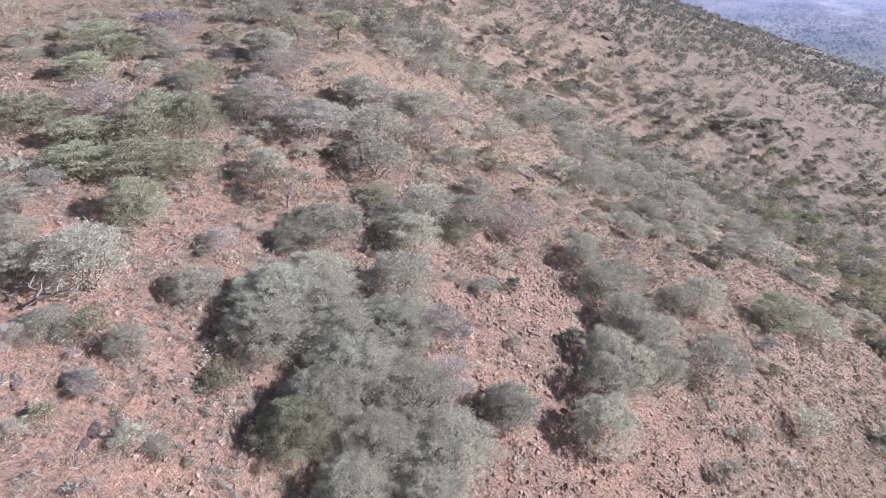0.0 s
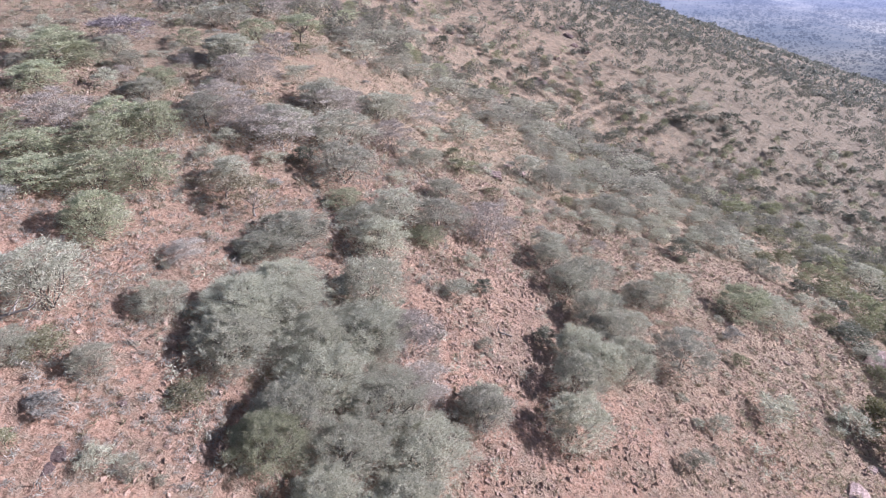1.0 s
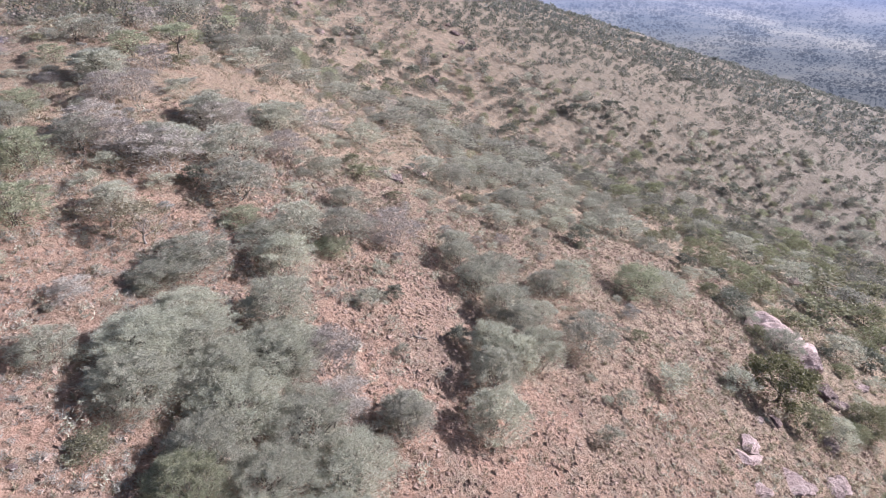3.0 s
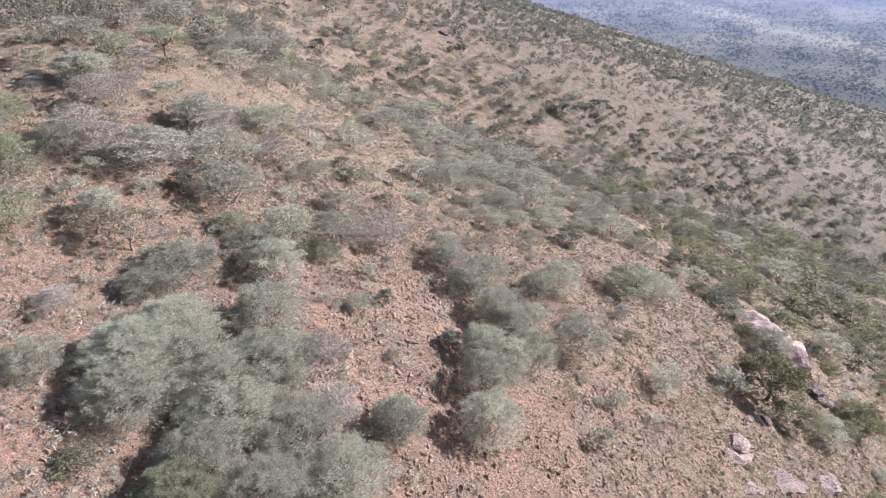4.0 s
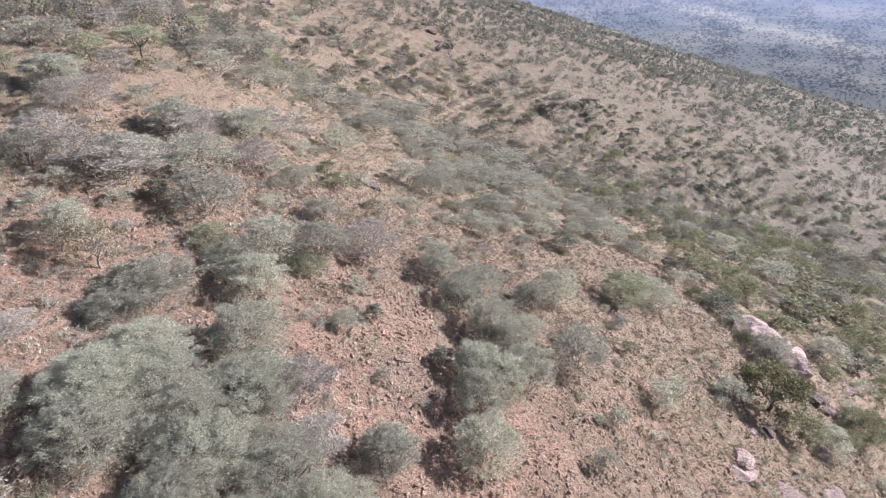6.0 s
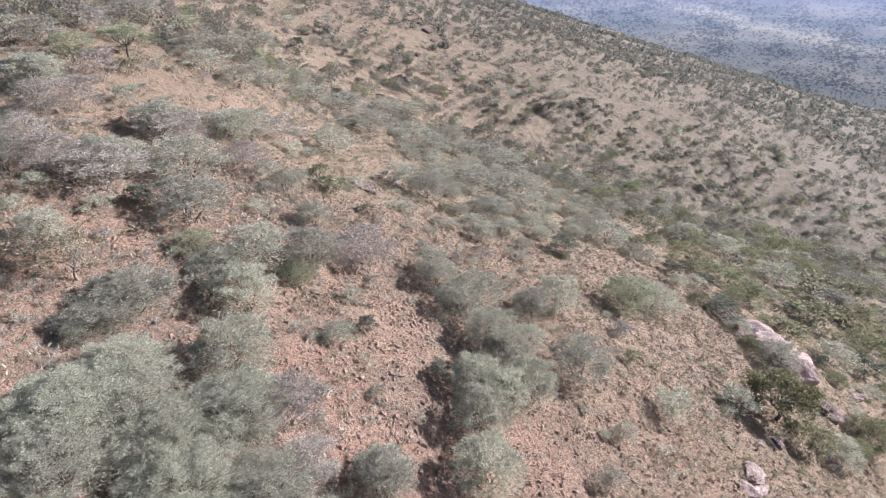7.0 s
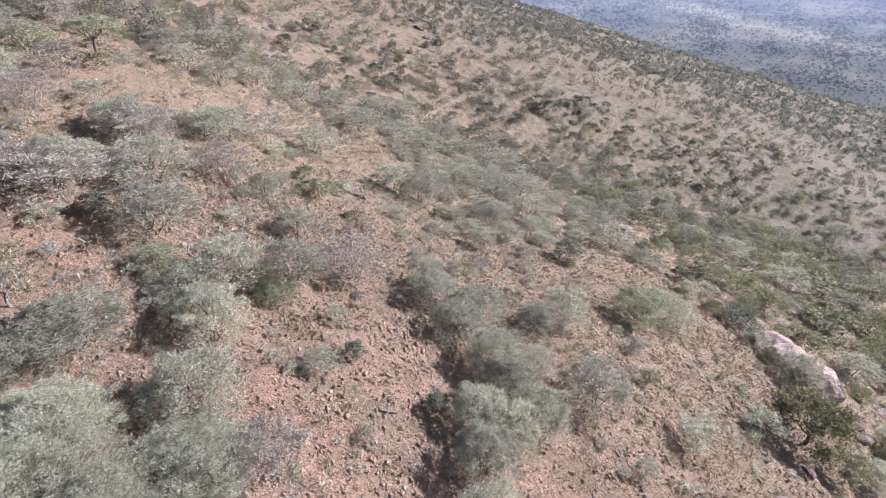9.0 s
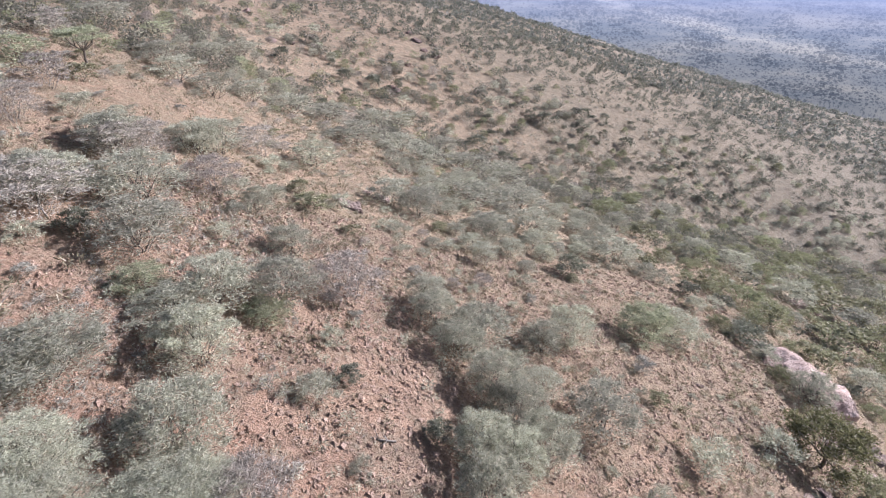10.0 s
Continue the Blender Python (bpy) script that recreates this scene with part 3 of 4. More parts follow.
plant("green", -38.3, 73.9, 5.7, 3.0)
plant("green", -40.5, 73.4, 8.1, 4.3)
plant("olive", 67.2, 39.8, 7.1, 4.1)
plant("green", -23.3, 97.4, 7.3, 4.3)
plant("olive", 72.6, 67.8, 6.7, 4.3)
plant("olive", 72.6, 73.3, 6.1, 4.2)
plant("olive", 70.3, 78.2, 7.1, 3.4)
plant("olive", 94.0, 60.8, 8.2, 4.1)
plant("olive", 79.3, 90.6, 5.6, 4.3)
plant("olive", 99.2, 68.4, 9.7, 4.3)
plant("olive", 93.8, 89.2, 7.3, 4.3)
plant("olive", 72.6, 114.0, 8.9, 4.3)
plant("green", -14.9, 153.0, 8.1, 3.5)
plant("green", 7.7, 151.5, 6.3, 4.8)
plant("olive", 109.3, 87.3, 6.0, 4.5)
plant("olive", 97.1, 115.5, 6.3, 4.8)
plant("green", 0.1, 164.9, 5.1, 3.8)
plant("olive", 120.2, 106.2, 8.1, 6.0)
plant("olive", 120.0, 169.9, 8.6, 6.0)
plant("olive", 129.3, 199.5, 6.8, 5.1)
plant("olive", 179.1, 145.5, 8.4, 6.0)
plant("olive", 172.0, 157.0, 11.8, 6.0)
plant("grey", -17.5, 25.5, 2.8, 2.1)
plant("grey", -21.3, 25.2, 3.2, 1.8)
plant("grey", 5.1, 31.4, 3.8, 2.9)
plant("grey", -16.4, 32.2, 4.0, 2.2)
plant("grey", -25.0, 29.2, 3.2, 2.4)
plant("grey", 12.0, 31.1, 6.0, 4.3)
plant("grey", -12.3, 41.6, 4.4, 2.3)
plant("grey", -27.1, 32.4, 3.0, 2.3)
plant("grey", -10.2, 44.5, 7.9, 3.0)
plant("grey", 13.5, 36.0, 5.4, 4.0)
plant("grey", -3.5, 39.6, 7.1, 4.3)
plant("grey", -2.8, 46.6, 6.0, 4.3)
plant("grey", 14.2, 40.1, 5.2, 3.9)
plant("grey", 16.4, 38.8, 5.0, 3.8)
plant("grey", -10.6, 44.3, 3.6, 2.4)
plant("grey", -4.7, 50.5, 6.8, 2.5)
plant("grey", 19.5, 39.9, 5.5, 4.2)
plant("grey", 18.5, 43.2, 5.4, 4.1)
plant("grey", 18.1, 46.2, 6.1, 4.3)
plant("grey", 16.3, 50.8, 5.2, 4.0)
plant("grey", 15.4, 55.3, 4.8, 3.7)
plant("grey", 18.9, 53.2, 7.4, 3.6)
plant("grey", 25.3, 52.9, 4.6, 3.5)
plant("grey", 4.1, 64.1, 5.2, 3.2)
plant("grey", 29.6, 54.8, 5.7, 4.3)
plant("grey", 1.5, 72.0, 3.9, 3.0)
plant("grey", 46.7, 59.6, 7.9, 4.3)
plant("grey", 57.8, 36.8, 5.0, 3.8)
plant("grey", 61.1, 50.8, 6.3, 4.3)
plant("grey", 9.3, 95.7, 7.7, 4.3)
plant("grey", 77.6, 54.7, 7.1, 3.9)
plant("grey", 55.6, 95.9, 6.3, 3.6)
plant("grey", 78.1, 92.2, 7.7, 4.3)
plant("grey", 92.6, 80.8, 9.0, 4.3)
plant("grey", 88.0, 91.6, 8.0, 4.3)
plant("grey", 84.6, 148.2, 6.6, 5.0)
plant("grey", 183.4, 120.1, 9.0, 6.0)
plant("grey", 170.0, 164.7, 10.9, 6.0)
plant("grey", 213.8, 161.3, 11.2, 6.0)
plant("pinkish", 8.3, 58.1, 7.3, 4.3)
plant("pinkish", -14.5, 62.1, 9.5, 4.3)
plant("pinkish", -17.9, 62.9, 6.2, 4.3)
plant("pinkish", -20.6, 64.9, 6.8, 4.3)
plant("pinkish", -32.5, 55.0, 6.6, 4.3)
plant("pinkish", -2.6, 74.0, 6.6, 4.3)
plant("pinkish", -21.4, 75.2, 5.7, 4.3)
plant("pinkish", -8.8, 77.7, 6.8, 4.3)
plant("pinkish", -19.1, 78.6, 6.9, 4.3)
plant("pinkish", -10.3, 75.5, 7.7, 4.3)
plant("pinkish", -18.8, 90.8, 6.3, 4.3)
plant("pinkish", 2.5, 92.5, 7.1, 4.3)
plant("pinkish", -23.8, 117.9, 6.3, 4.3)
plant("purple", -38.0, 85.1, 8.7, 4.3)
plant("shrub", -12.5, 19.9, 0.8, 0.7)
plant("shrub", -15.1, 19.9, 2.0, 1.3)
plant("shrub", -13.9, 20.1, 1.8, 0.9)
plant("shrub", -19.3, 18.7, 1.5, 1.2)
plant("shrub", 6.0, 38.5, 1.8, 1.1)
plant("shrub", 4.0, 44.1, 3.8, 1.6)
plant("shrub", -12.8, 40.8, 2.2, 1.4)
plant("shrub", -22.3, 39.9, 3.4, 1.9)
plant("shrub", 22.4, 31.3, 2.6, 2.2)
plant("shrub", -31.5, 40.3, 2.6, 2.2)
plant("shrub", 5.8, 50.4, 2.2, 1.5)
plant("shrub", 26.9, 36.0, 2.5, 2.1)
plant("shrub", -17.3, 54.8, 2.4, 1.8)
plant("shrub", -19.2, 54.8, 2.9, 2.4)
plant("shrub", -14.2, 57.9, 2.8, 1.9)
plant("shrub", -18.7, 59.3, 2.9, 2.1)
plant("shrub", 34.7, 39.4, 4.8, 3.0)
plant("shrub", -0.6, 74.0, 4.1, 3.0)
plant("shrub", 46.3, 42.1, 5.1, 2.8)
plant("shrub", -33.2, 67.6, 3.3, 2.8)
plant("shrub", 30.0, 66.6, 2.3, 2.0)
plant("shrub", 17.2, 75.5, 3.7, 1.8)
plant("shrub", 10.9, 79.3, 3.1, 2.7)
plant("shrub", -15.6, 84.4, 4.4, 2.9)
plant("shrub", 3.9, 87.4, 4.4, 2.5)
plant("shrub", 113.4, 99.1, 5.7, 4.0)
plant("shrub", 51.5, 213.2, 5.4, 4.6)
plant("shrub", 11.9, 244.5, 7.6, 5.7)
plant("shrub", 94.2, 230.5, 11.4, 4.9)
plant("shrub", 27.9, 261.7, 7.2, 4.9)
plant("thick", -4.9, 20.5, 4.9, 3.4)
plant("thick", -0.8, 21.4, 5.6, 3.4)
plant("thick", -4.4, 24.0, 5.9, 3.4)
plant("thick", -7.3, 25.6, 5.7, 3.4)
plant("thick", 0.1, 25.5, 7.4, 3.4)
plant("thick", -6.1, 28.9, 6.9, 3.4)
plant("thick", -11.5, 29.8, 6.5, 3.4)
plant("thick", -2.3, 28.5, 7.2, 3.4)
plant("thick", -7.1, 31.7, 5.9, 3.4)
plant("thick", -11.7, 33.4, 7.0, 3.4)
plant("thick", -8.9, 33.8, 7.0, 3.4)
plant("thick", -4.0, 34.2, 7.9, 3.4)
plant("thick", -2.5, 35.2, 5.9, 3.4)
plant("thick", -9.6, 36.7, 6.9, 3.4)
plant("thickgreen", -8.2, 23.1, 5.0, 3.4)
plant("tree", 51.8, 41.4, 8.6, 6.2)
plant("umbrella", -17.6, 103.4, 6.4, 5.6)
plant("white", -18.3, 22.4, 2.1, 1.1)
plant("white", -29.1, 39.5, 2.5, 2.1)
plant("white", 36.5, 51.8, 2.6, 2.0)
plant("yellow", -18.8, 19.9, 1.4, 1.2)
plant("yellow", -12.9, 25.5, 2.9, 1.3)
plant("yellow", -20.1, 26.2, 3.1, 1.3)
plant("yellow", 34.8, 46.9, 2.1, 1.8)
plant("yellow", 7.4, 76.2, 4.8, 2.5)
plant("yellow", 53.1, 37.3, 4.9, 4.2)
plant("yellow", 39.0, 70.8, 2.3, 1.0)
plant("yellow", -17.0, 96.6, 4.4, 2.7)
plant("yellow", 57.0, 79.0, 4.1, 3.4)
plant("yellow", 72.6, 58.8, 5.1, 3.7)
plant("yellow", 85.8, 65.2, 9.8, 4.3)
plant("yellow", 71.9, 100.0, 6.8, 3.6)
plant("yellow", 100.9, 78.7, 13.0, 4.3)
plant("yellow", 115.1, 80.8, 6.5, 5.5)
plant("yellow", 88.5, 171.2, 4.8, 4.1)
plant("yellow", 48.7, 196.1, 5.7, 4.8)
plant("yellow", 84.4, 178.9, 4.7, 4.0)
plant("yellow", 192.9, 132.3, 9.8, 6.0)
plant("yellow", 194.4, 150.4, 8.7, 6.0)


def crowd(kinds, n, x0, x1, y0, y1, wide, seed, tall=(0.5, 0.64)):
    """Further plants in the gaps of a stretch of slope."""
    rng = random.Random(seed)
    for _ in range(n):
        x, y, w = rng.uniform(x0, x1), rng.uniform(y0, y1), rng.uniform(*wide)
        if all(math.hypot(x - px, y - py) > 0.33 * (w + pw) for px, py, pw in taken):
            plant(rng.choice(kinds), x, y, w, w * rng.uniform(*tall))


taken.append((64.0, 53.4, 9.0))
crowd(("flat", "flat", "grey"), 170, 24, 58, 76, 122, (3.2, 5.2), 79)
crowd(("flat", "shrub", "pinkish", "dry", "grey", "yellow"), 430, -75, 34, 62, 150, (1.3, 3.2), 71)
crowd(("green", "green", "grey"), 25, -50, -28, 44, 90, (3.0, 5.0), 72)
crowd(("shrub", "white", "dry", "dry"), 240, -60, 30, 50, 120, (0.9, 2.0), 75)
crowd(("olive", "yellow", "yellow", "grey", "olive", "dark", "shrub"), 400, 58, 130, 28, 120, (1.8, 4.2), 73)
crowd(("shrub", "shrub", "dry"), 90, 18, 62, 36, 72, (0.7, 1.4), 78)
crowd(("olive", "yellow", "dark", "grey"), 230, 95, 260, 45, 150, (2.4, 5.0), 77, (0.65, 0.9))
crowd(("dark", "flat", "olive", "dark", "grey"), 320, 70, 260, 130, 240, (2.4, 5.2), 74, (0.7, 0.95))
crowd(("flat", "dark", "grey", "olive", "pinkish"), 330, -20, 130, 140, 250, (2.2, 4.8), 76, (0.7, 0.95))

for forms in (*FORMS.values(), *FAR_FORMS.values(), *FARTHEST.values()):
    for ob in forms:
        for o in (*ob.children_recursive, ob):
            bpy.data.objects.remove(o)


# ---- rocks ----
def boulder(name, seed, sub=4, rough=0.75, facets=14):
    """A worn block cut by planes, one metre across."""
    rng = np.random.default_rng(seed)
    bm = bmesh.new()
    bmesh.ops.create_icosphere(bm, subdivisions=sub, radius=0.62)
    cuts = []
    for _ in range(facets):
        n = rng.normal(0, 1, 3)
        n /= np.linalg.norm(n)
        cuts.append((n, rng.uniform(0.34, 0.52)))
    for v in bm.verts:
        p = np.array(v.co)
        for n, d in cuts:
            over = p @ n - d
            if over > 0:
                p = p - n * over * 0.97
        q = Vector(p)
        p = p * (1 + rough * 0.35 * noise.noise(q * 2.3 + Vector((seed, 0, 0))) + rough * 0.22 * noise.noise(q * 6.0 + Vector((0, seed, 0))) + rough * 0.16 * abs(noise.noise(q * 13.0)))
        v.co = p
    me = bpy.data.meshes.new(name)
    bm.to_mesh(me)
    bm.free()
    return me


ROCK_SHAPES = [boulder("boulder_shape", 3 + 5 * k, 3 if k > 2 else 4) for k in range(6)]


def rock(x, y, size, turn, material=PINK_ROCK, shape=0, sink=0.25, name="boulder", label="pale pink granite boulder on the slope"):
    """size: width, depth and height in metres."""
    me = ROCK_SHAPES[shape].copy()
    me.materials.append(material)
    ob = new(name, me)
    z = height(x, y)[0]
    ob.matrix_basis = pose(x, y, z + size[2] * (0.34 - sink), 0, 0, turn) @ Matrix.Diagonal((size[0] * 1.1, size[1] * 1.1, size[2] * 0.8, 1))
    return tagged(ob, label, "rock", "rocks on the hillside")


def rock_outcrop(x, y, turn, seed=8):
    """A rib of granite: smooth leaning slabs that rise towards one end and break off steeply."""
    rng = random.Random(seed)
    root = new("rock_outcrop")
    for k in range(5):
        along = -3.6 + 1.7 * k + rng.uniform(-0.3, 0.3)
        me = boulder("outcrop_block", 40 + 3 * k, 5, 0.3, 7)
        me.materials.append(PALE_ROCK)
        tall = 2.7 - 0.12 * k + rng.uniform(-0.3, 0.3)
        me.transform(pose(along, rng.uniform(-0.3, 0.3), tall * 0.22, rng.uniform(-12, -2), rng.uniform(-4, 10), rng.uniform(-14, 14)) @ Matrix.Diagonal((rng.uniform(4.4, 5.2), rng.uniform(5.0, 6.2), tall * 1.2, 1)))
        part("rock_block", me, root)
    root.matrix_basis = pose(x, y, height(x, y)[0], 0, 0, turn)
    return tagged(root, "long broken rib of pale pink rock above a drop", "rock", "rocks on the hillside")


rock_outcrop(64.0, 53.4, -78)
rock(66.1, 51.0, (3.09, 2.18, 2.90), 240, PINK_ROCK, 2)
rock(64.1, 60.6, (2.90, 2.67, 1.45), 98, PINK_ROCK, 5)
rock(64.2, 48.4, (1.94, 1.72, 1.45), 281, PINK_ROCK, 3)
rock(40.2, 33.3, (2.07, 1.77, 1.45), 77, PALE_ROCK, 1)
rock(38.2, 31.7, (1.54, 1.47, 0.67), 267, PALE_ROCK, 3)
rock(63.9, 44.9, (2.61, 2.60, 2.28), 343, DARK_ROCK, 0, label="dark weathered boulder on the slope")
rock(63.8, 43.7, (2.08, 1.59, 1.30), 302, PINK_ROCK, 0)
rock(39.6, 31.7, (1.66, 1.36, 0.87), 15, PALE_ROCK, 2)
rock(43.3, 29.7, (2.93, 2.60, 0.90), 198, PINK_ROCK, 5)
rock(51.5, 30.7, (2.15, 2.18, 0.76), 218, PINK_ROCK, 3)
rock(58.4, 40.5, (1.94, 1.92, 0.85), 295, PINK_ROCK, 3)
rock(56.2, 36.8, (2.37, 2.58, 1.04), 68, PINK_ROCK, 2)
rock(48.5, 37.9, (1.46, 1.08, 0.91), 69, DARK_ROCK, 3, label="dark weathered boulder on the slope")
rock(45.4, 37.5, (1.13, 0.89, 0.49), 344, PINK_ROCK, 3)
rock(43.6, 30.9, (1.03, 1.04, 0.54), 154, PINK_ROCK, 3)
rock(45.2, 29.4, (1.57, 1.42, 0.69), 197, PINK_ROCK, 4)
rock(65.7, 43.4, (1.85, 1.55, 1.16), 299, PINK_ROCK, 3)
rock(66.3, 41.8, (1.46, 1.36, 0.91), 172, PINK_ROCK, 5)
rock(56.8, 44.1, (1.42, 1.51, 0.89), 14, PINK_ROCK, 2)
rock(75.4, 48.5, (1.77, 1.94, 1.11), 343, PINK_ROCK, 5)
rock(87.0, 133.3, (4.51, 3.45, 2.54), 167, PINK_ROCK, 4)
rock(83.4, 132.9, (3.41, 3.62, 1.71), 291, PINK_ROCK, 0)
rock(89.1, 131.2, (2.90, 2.86, 1.81), 108, PINK_ROCK, 5)
rock(75.5, 284.6, (4.03, 4.16, 3.13), 293, DARK_ROCK, 2, label="dark weathered boulder on the slope")
rock(75.9, 272.9, (3.24, 2.63, 2.51), 32, DARK_ROCK, 3, label="dark weathered boulder on the slope")
rock(79.8, 267.6, (3.47, 3.61, 2.30), 247, DARK_ROCK, 0, label="dark weathered boulder on the slope")
rock(76.5, 299.2, (3.55, 2.97, 3.15), 34, DARK_ROCK, 3, label="dark weathered boulder on the slope")
rock(83.3, 284.1, (2.78, 2.94, 2.47), 10, DARK_ROCK, 2, label="dark weathered boulder on the slope")
rock(62.3, 250.7, (2.62, 2.28, 2.03), 212, DARK_ROCK, 0, label="dark weathered boulder on the slope")
rock(12.6, 80.8, (2.27, 1.63, 1.70), 314, PINK_ROCK, 0)
rock(11.3, 81.9, (1.74, 1.48, 1.30), 300, PINK_ROCK, 2)
rock(17.6, 88.4, (1.87, 1.72, 1.17), 142, PINK_ROCK, 4)
rock(15.7, 89.6, (1.44, 1.14, 0.90), 18, PINK_ROCK, 2)
rock(3.9, 272.9, (3.84, 3.16, 2.42), 55, DARK_ROCK, 4, label="dark weathered boulder on the slope")
rock(10.2, 237.2, (3.52, 3.22, 2.34), 101, DARK_ROCK, 3, label="dark weathered boulder on the slope")
rock(17.0, 241.0, (3.18, 2.60, 1.77), 134, DARK_ROCK, 1, label="dark weathered boulder on the slope")
rock(50.6, 222.7, (3.36, 3.28, 2.61), 173, DARK_ROCK, 2, label="dark weathered boulder on the slope")
rock(50.3, 225.8, (2.26, 1.91, 2.01), 70, DARK_ROCK, 3, label="dark weathered boulder on the slope")
rock(0.6, 32.0, (0.47, 0.40, 0.41), 266, STONE, 3, name="stone", label="loose reddish stone lying on the soil")
rock(3.2, 37.8, (0.45, 0.43, 0.40), 304, STONE, 5, name="stone", label="loose reddish stone lying on the soil")
rock(20.3, 36.2, (0.51, 0.47, 0.51), 317, STONE, 4, name="stone", label="loose reddish stone lying on the soil")
rock(-0.5, 48.7, (0.63, 0.51, 0.47), 324, STONE, 5, name="stone", label="loose reddish stone lying on the soil")
rock(37.7, 28.4, (1.73, 1.70, 0.76), 154, PINK_ROCK, 3)
rock(44.2, 30.2, (1.57, 1.72, 0.69), 266, PINK_ROCK, 2)
rock(50.0, 30.3, (2.12, 1.94, 0.74), 5, PINK_ROCK, 3)
rock(92.3, 79.4, (2.58, 2.82, 1.61), 161, PINK_ROCK, 0)
rock(95.2, 76.1, (2.57, 2.19, 1.61), 301, PINK_ROCK, 5)
rock(80.8, 79.4, (2.07, 1.56, 1.29), 324, PINK_ROCK, 5)
rock(116.2, 107.5, (2.38, 1.98, 1.48), 180, PINK_ROCK, 5)
rock(88.0, 60.9, (2.20, 2.35, 1.37), 311, PINK_ROCK, 5)
rock(96.4, 60.2, (1.93, 1.57, 1.21), 250, PINK_ROCK, 0)
rock(-16.9, 20.1, (0.93, 0.87, 0.14), 346, DARK_ROCK, 0, label="dark weathered boulder on the slope")
rock(-16.9, 19.1, (0.70, 0.76, 0.11), 128, DARK_ROCK, 5, label="dark weathered boulder on the slope")
rock(-20.8, 21.4, (0.81, 0.72, 0.30), 303, DARK_ROCK, 4, label="dark weathered boulder on the slope")
rock(-15.7, 24.0, (0.52, 0.43, 0.32), 186, DARK_ROCK, 1, label="dark weathered boulder on the slope")
rock(-19.7, 20.7, (0.61, 0.51, 0.38), 189, STONE, 4, name="stone", label="loose reddish stone lying on the soil")
rock(-16.4, 23.1, (0.32, 0.26, 0.24), 193, STONE, 0, name="stone", label="loose reddish stone lying on the soil")
rock(-19.6, 38.9, (0.49, 0.49, 0.36), 13, STONE, 4, name="stone", label="loose reddish stone lying on the soil")
rock(-21.8, 35.5, (0.44, 0.42, 0.33), 67, STONE, 2, name="stone", label="loose reddish stone lying on the soil")
rock(43.6, 50.9, (0.71, 0.64, 0.44), 334, DARK_ROCK, 2, label="dark weathered boulder on the slope")
rock(5.6, 36.2, (0.45, 0.36, 0.34), 95, STONE, 5, name="stone", label="loose reddish stone lying on the soil")
rock(4.1, 34.7, (0.52, 0.45, 0.39), 357, STONE, 0, name="stone", label="loose reddish stone lying on the soil")
rock(-12.3, 35.4, (0.42, 0.31, 0.31), 164, STONE, 2, name="stone", label="loose reddish stone lying on the soil")
rock(-10.6, 39.6, (0.55, 0.54, 0.41), 114, STONE, 3, name="stone", label="loose reddish stone lying on the soil")
rock(-11.0, 38.7, (0.38, 0.39, 0.29), 86, STONE, 0, name="stone", label="loose reddish stone lying on the soil")
rock(-15.5, 31.8, (0.36, 0.30, 0.23), 332, STONE, 1, name="stone", label="loose reddish stone lying on the soil")
rock(25.7, 34.1, (0.51, 0.54, 0.38), 230, STONE, 2, name="stone", label="loose reddish stone lying on the soil")
rock(17.1, 33.8, (0.43, 0.34, 0.32), 61, STONE, 0, name="stone", label="loose reddish stone lying on the soil")
rock(21.1, 34.2, (0.42, 0.39, 0.32), 97, DARK_ROCK, 2, label="dark weathered boulder on the slope")
rock(2.8, 76.2, (0.87, 0.89, 0.65), 294, STONE, 1, name="stone", label="loose reddish stone lying on the soil")
rock(2.0, 34.9, (0.38, 0.40, 0.29), 174, STONE, 5, name="stone", label="loose reddish stone lying on the soil")
rock(8.7, 44.2, (0.53, 0.39, 0.40), 317, STONE, 2, name="stone", label="loose reddish stone lying on the soil")
rock(20.7, 29.3, (0.41, 0.39, 0.31), 215, STONE, 2, name="stone", label="loose reddish stone lying on the soil")
rock(27.2, 32.5, (0.45, 0.41, 0.34), 138, STONE, 3, name="stone", label="loose reddish stone lying on the soil")
rock(45.6, 46.4, (0.60, 0.50, 0.45), 213, STONE, 2, name="stone", label="loose reddish stone lying on the soil")
rock(39.8, 43.3, (0.56, 0.49, 0.42), 209, STONE, 0, name="stone", label="loose reddish stone lying on the soil")


# ---- fallen dead wood ----
def dead_branch(x, y, size, turn, seed):
    rng = np.random.default_rng(seed)
    z = height(x, y)[0]
    root = new("fallen_dead_branch")
    main = [(0, 0, 0.02), (0.25, 0.05, 0.16), (0.52, 0.02, 0.22), (0.8, -0.08, 0.30), (1.0, -0.12, 0.42)]
    part("branch", mesh_from("dead_branch", *tube(main, (0.035, 0.03, 0.024, 0.016, 0.007), 6), PALE_BARK, True), root)
    for k in range(7):
        a = np.array(main[1 + k % 3]) + rng.normal(0, 0.02, 3)
        b = a + (rng.uniform(0.05, 0.3), rng.uniform(-0.32, 0.32), rng.uniform(0.05, 0.28))
        part("twig", mesh_from("dead_twig", *tube([a, (a + b) / 2 + rng.normal(0, 0.03, 3), b], (0.018, 0.012, 0.005), 5), PALE_BARK, True), root)
    root.matrix_basis = pose(x, y, z, 0, 0, turn) @ Matrix.Diagonal((size, size, size, 1))
    return tagged(root, "bleached dead branch lying on red stony soil", "branch", "dead branches")


dead_branch(-23.2, 26.4, 3.2, 20, 5)
dead_branch(-24.5, 27.5, 2.6, -12, 6)
dead_branch(8.5, 40.6, 2.2, 172, 7)


